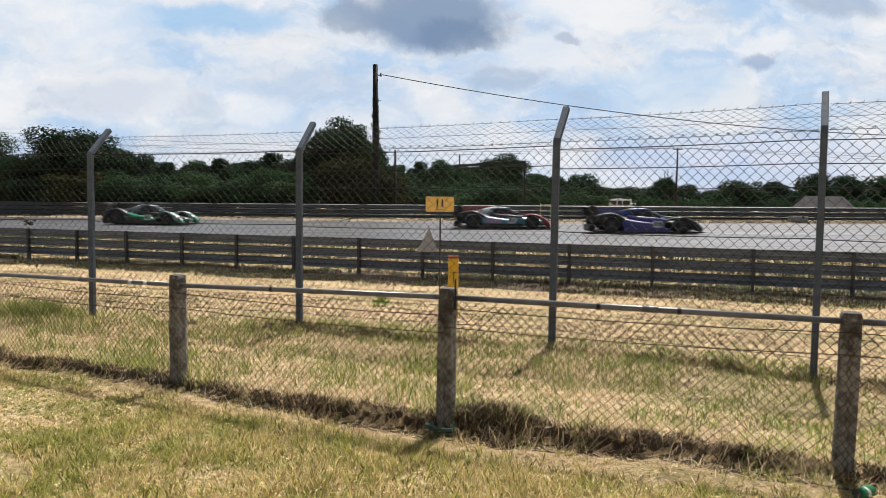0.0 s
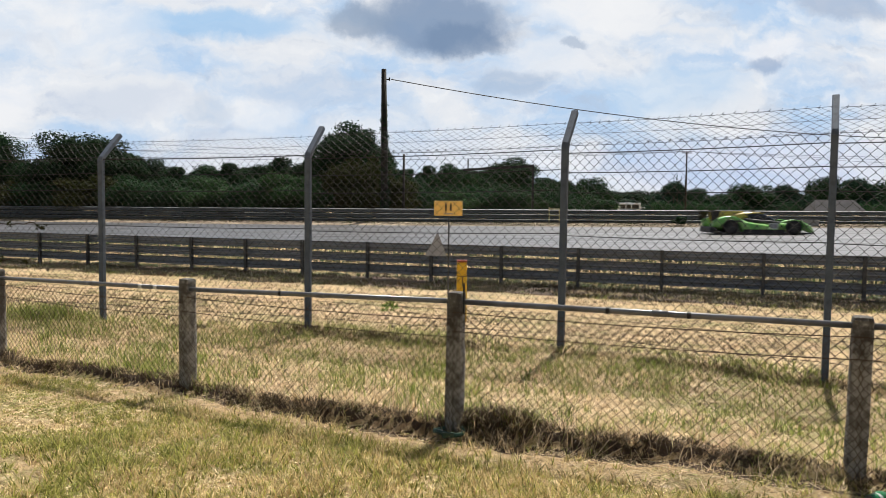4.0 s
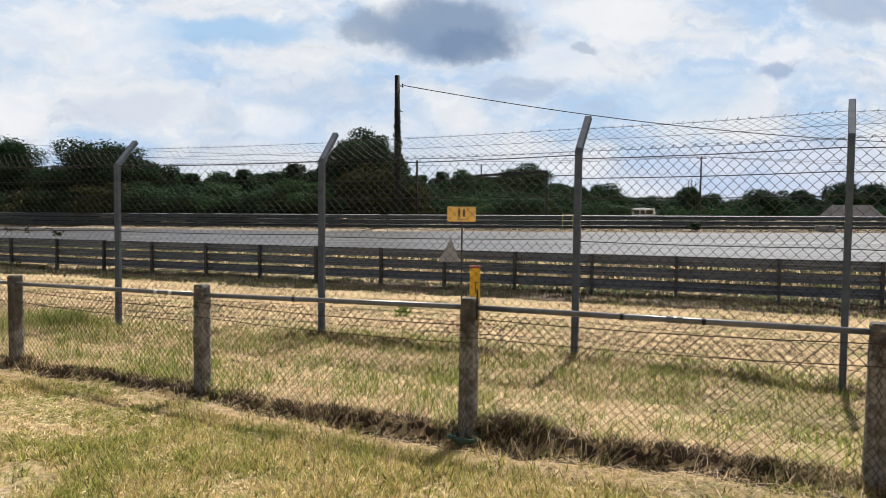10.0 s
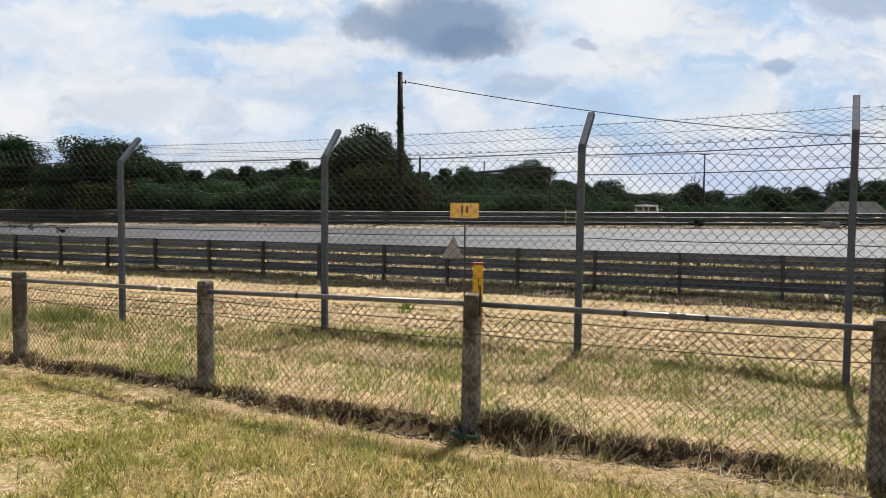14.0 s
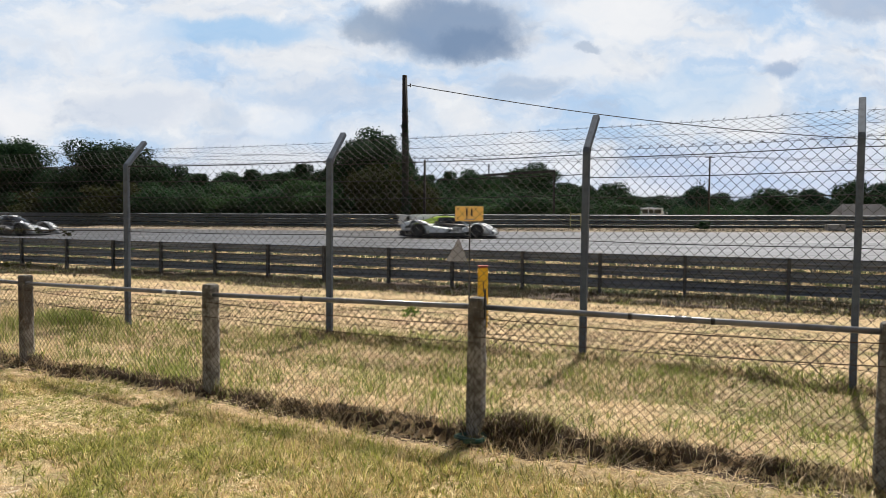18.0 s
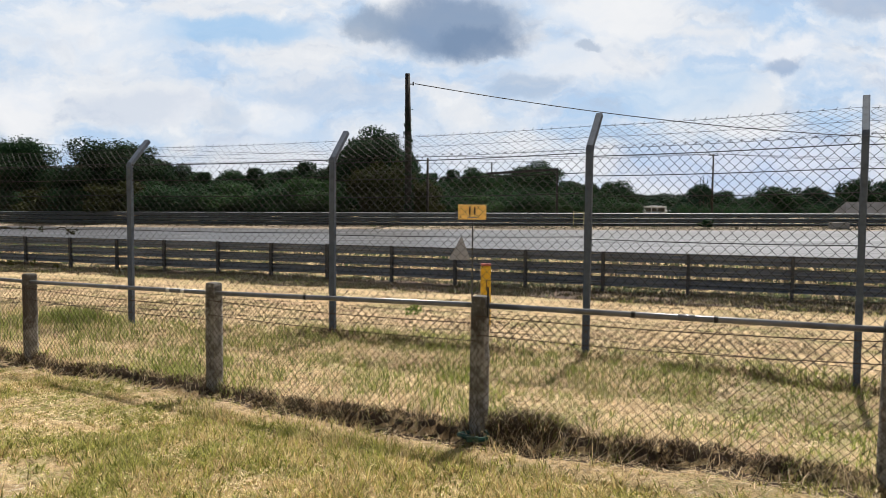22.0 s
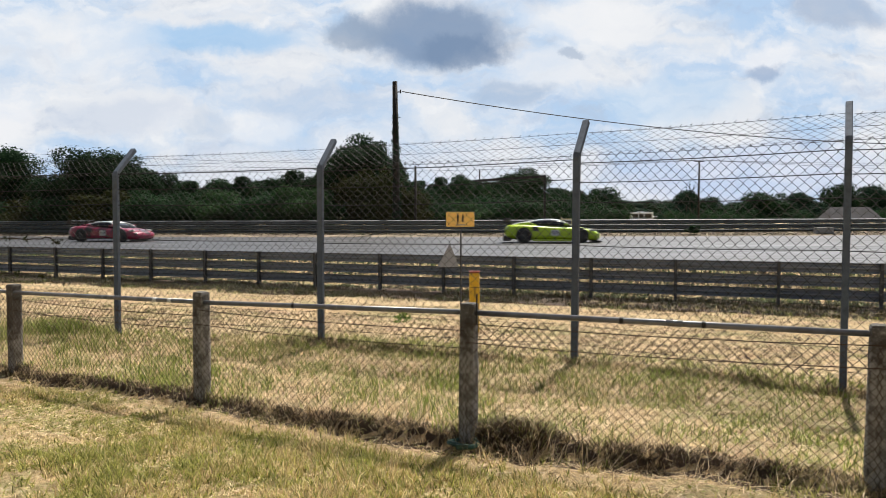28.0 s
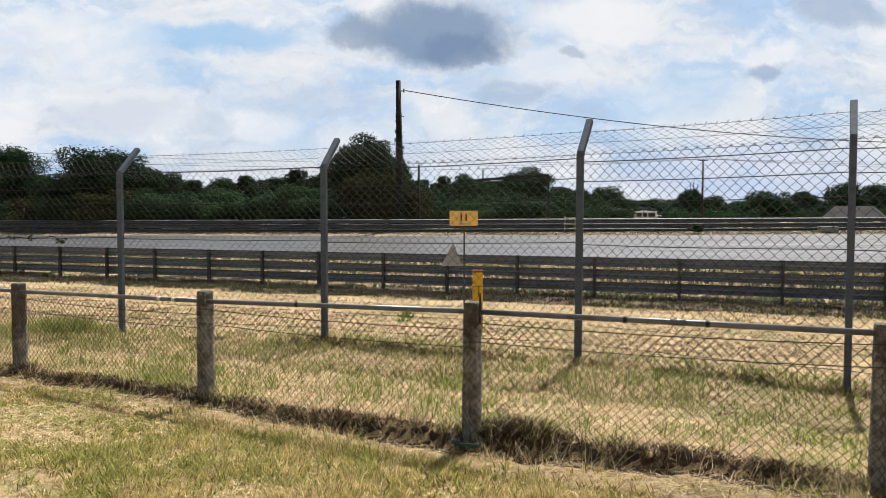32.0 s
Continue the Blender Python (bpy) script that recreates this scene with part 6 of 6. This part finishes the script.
        part("wing_endplate", plate([(-2.42, 1.0), (-2.08, 1.0), (-2.08, 1.22), (-2.42, 1.22)], s * 0.88 - 0.01, s * 0.88 + 0.01), wing_mat, car)
        number_panel(car, 0.15, s * 0.972, 0.5, 0.38, 0.28)
    part("splitter", slab(1.9, 2.42, -0.94, 0.94, 0.06, 0.11, 0.02), M["carbon"], car)
    part("grille", slab(2.18, 2.31, -0.5, 0.5, 0.2, 0.34, 0.03), M["carbon"], car)
    part("diffuser", slab(-2.42, -2.0, -0.82, 0.82, 0.08, 0.32, 0.04), M["carbon"], car)
    part("rear_wing", loft([(-2.08, 0, 0.88, 1.17, 1.19), (-2.2, 0, 0.88, 1.155, 1.20), (-2.42, 0, 0.88, 1.19, 1.215)], 10, 6.0), wing_mat, car)
    for y in (-0.35, 0.35):
        part("wing_support", plate([(-2.15, 0.78), (-1.98, 0.8), (-2.1, 1.22), (-2.26, 1.22)], y - 0.012, y + 0.012), M["carbon"], car)
    part("roof_antenna", tube(bmesh.new(), [(-0.2, 0, top), (-0.25, 0, top + 0.12)], 0.01, 5), M["carbon"], car)
    wheels(car, 1.38, -1.38, 0.865, 0.345, 0.30)
    return car


BLACKP, WHITEP = paint("black_lacquer", (0.008, 0.008, 0.009), rough=0.5, coat=0.12), paint("white_lacquer", (0.82, 0.82, 0.82))
blue, navy = paint("royal_blue_and_black_lacquer", (0.012, 0.045, 0.30), (0.012, 0.013, 0.02), 1.5, 0.56), paint("violet_blue_lacquer", (0.035, 0.035, 0.22))
pink = paint("pink_teal_white_lacquer", (0.50, 0.34, 0.52), (0.10, 0.26, 0.32), 1.6, 0.5)
violet = paint("violet_lacquer", (0.045, 0.04, 0.24))
crimson = paint("dark_crimson_lacquer", (0.30, 0.03, 0.05))
green_black = paint("green_and_black_lacquer", (0.012, 0.016, 0.014), (0.02, 0.26, 0.13), 1.5, 0.54, stretch=(0.5, 1, 2.2))
green_white = paint("white_and_green_lacquer", (0.45, 0.52, 0.48), (0.03, 0.20, 0.11), 2.6, 0.5)
red = paint("bright_red_lacquer", (0.42, 0.010, 0.035))
red_white = paint("white_and_black_lacquer", (0.55, 0.50, 0.50), (0.02, 0.02, 0.022), 2.0, 0.46)
gold_black = paint("black_and_gold_lacquer", (0.015, 0.014, 0.013), (0.36, 0.25, 0.09), 1.6, 0.58, stretch=(0.6, 1, 1.6))
lime_car, lime_gold = paint("lime_green_lacquer", (0.17, 0.52, 0.09), (0.33, 0.62, 0.16), 3.0, 0.5), paint("ochre_yellow_lacquer", (0.48, 0.34, 0.04))
zebra = paint("black_and_white_striped_lacquer", (0.014, 0.014, 0.015), (0.72, 0.72, 0.72), 2.6, 0.49, stretch=(1.2, 1, 2.4))
whitecar = paint("white_and_grey_lacquer", (0.90, 0.91, 0.92), (0.03, 0.035, 0.035), 2.6, 0.58)
yellow_green = paint("yellow_green_lacquer", (0.40, 0.55, 0.05))
silver = paint("silver_grey_lacquer", (0.30, 0.31, 0.32), (0.06, 0.07, 0.07), 1.6, 0.58, stretch=(0.5, 1, 2))
bronze = paint("bronze_grey_lacquer", (0.22, 0.18, 0.14), (0.09, 0.075, 0.06), 1.8, 0.52)
scarlet = paint("scarlet_lacquer", (0.35, 0.02, 0.03))
navy_white = paint("navy_and_white_lacquer", (0.014, 0.016, 0.075), (0.30, 0.31, 0.38), 1.5, 0.63, stretch=(0.7, 1, 1.4))
neon = paint("neon_yellow_green_lacquer", (0.50, 0.68, 0.012))
cherry = paint("cherry_red_lacquer", (0.28, 0.008, 0.045), (0.05, 0.004, 0.012), 2.0, 0.56)
mint = paint("mint_and_forest_green_lacquer", (0.05, 0.30, 0.14), (0.36, 0.56, 0.42), 2.2, 0.55)
lemon = paint("pale_lemon_lacquer", (0.56, 0.58, 0.10), (0.40, 0.46, 0.06), 2.5, 0.55)

# each car, the time at which it passes x = 0, its speed in m/s, its line across the track
CARS = [
    (prototype("black racing prototype with royal blue fin and violet sides", BLACKP, blue, BLACKP, navy, blue, BLACKP, violet, BLACKP), -0.137, 70.4, 32.5),
    (prototype("pink, teal and white racing prototype with red nose", pink, crimson, crimson, BLACKP, WHITEP, BLACKP, pink, BLACKP), -0.058, 69.8, 37),
    (prototype("black racing prototype with green stripe, white nose", green_black, BLACKP, green_white, BLACKP, silver, BLACKP, green_black, BLACKP), 0.211, 69.6, 36.5),
    (prototype("red racing prototype with black and white nose", BLACKP, red, red_white, WHITEP, BLACKP, red, red, BLACKP), 3.023, 81.8, 36.5),
    (prototype("black and gold racing prototype", gold_black, crimson, BLACKP, BLACKP, BLACKP), 3.394, 78.1, 36),
    (prototype("lime green racing prototype with ochre fin and nose", lime_car, lime_gold, lime_car, BLACKP, lime_gold), 3.772, 70.0, 36.5),
    (prototype("black and white striped racing prototype", zebra, zebra, zebra, BLACKP, BLACKP), 16.641, 72.7, 36.5),
    (prototype("white and grey racing prototype with yellow-green roof", whitecar, WHITEP, whitecar, BLACKP, yellow_green, whitecar, whitecar, WHITEP), 18.002, 67.0, 36.5),
    (prototype("silver grey racing prototype with dark rear", silver, BLACKP, silver, BLACKP, silver), 18.377, 63.4, 33.5),
    (prototype("bronze grey racing prototype with scarlet roof", bronze, bronze, bronze, WHITEP, scarlet), 18.581, 67.5, 36),
    (grand_tourer("navy and white front-engined racing coupe", navy_white, BLACKP, navy, silver, False, None, 1.02), 24.309, 67.9, 34.5),
    (grand_tourer("neon yellow-green racing coupe with white roof", neon, WHITEP, neon, BLACKP, False, neon), 27.923, 71.6, 37.5),
    (grand_tourer("cherry red racing coupe with white roof stripe", cherry, WHITEP, cherry, BLACKP, False, WHITEP), 28.274, 70.7, 38),
    (grand_tourer("mint and forest green rear-engined racing coupe", mint, mint, mint, BLACKP, True, mint, 1.06), 28.631, 72.2, 37),
    (grand_tourer("pale lemon yellow rear-engined racing coupe with black marks", lemon, lemon, BLACKP, BLACKP, True, lemon, 1.06), 29.448, 73.2, 36.5),
]


# metres run along the arc, from the y axis, against x
RUN_X = np.concatenate([np.linspace(-3200, -60, 60), np.linspace(-50, 50, 401), np.linspace(60, 3200, 60)])
RUN = np.concatenate([[0], np.cumsum(np.hypot(np.diff(RUN_X), np.diff(bend(RUN_X))))])
RUN -= np.interp(0, RUN_X, RUN)


def motions():
    """The cars drive past at steady speeds; the clouds drift slowly to the left."""
    for car, t0, speed, line in CARS:
        keys = {0, 1, 2, 958, 959, 960} | {round((t0 + d) * FPS) for d in (-3.0, -1.5, -0.9, -0.8, -0.7, -0.6, -0.5, -0.4, -0.3, -0.2, -0.1, 0.0, 0.1, 0.2, 0.3, 0.4, 0.5, 0.6, 0.7, 0.8, 0.9, 1.5, 3.0)}
        rows = []
        for k in sorted(k for k in keys if 0 <= k <= 960):
            s = k / FPS - t0
            near = max(-0.7, min(0.7, s))
            run = speed * near - 5.0 * near * near + (speed - 10.0 * near) * (s - near)
            x = float(np.interp(run, RUN, RUN_X))
            turn = math.degrees(math.atan(float(bend(x + 0.5) - bend(x - 0.5))))
            rows.append((k / FPS, pose(x, line + float(bend(x)), float(road_z(x)) + 0.002, 0, 0, turn)))
        walk(car, rows)
        # the wheels roll: the turn from one picture to the next, less whole turns
        step_turn = (math.degrees(speed / FPS / 0.345) + 180) % 360 - 180
        step_turn = max(-85.0, min(85.0, step_turn))
        first, last = max(0, round((t0 - 0.7) * FPS)), min(960, round((t0 + 0.7) * FPS))
        for wheel in [o for o in car.children if o.name.startswith("wheel") and "arch" not in o.name]:
            hub = wheel.matrix_basis.translation.copy()
            spins = [(k, (k - first) * step_turn) for k in range(first, last + 1)]
            spins = ([(0, 0.0)] if first > 0 else []) + spins + ([(960, spins[-1][1])] if last < 960 else [])
            walk(wheel, [(k / FPS, pose(*hub, 0, a, 0)) for k, a in spins])
    walk(backdrop, [(t, pose(*EYE, 0, 0, -0.36 + 0.04 * t)) for t in (0, 0.1, 8, 16, 24, 31.9, 32)])


motions()
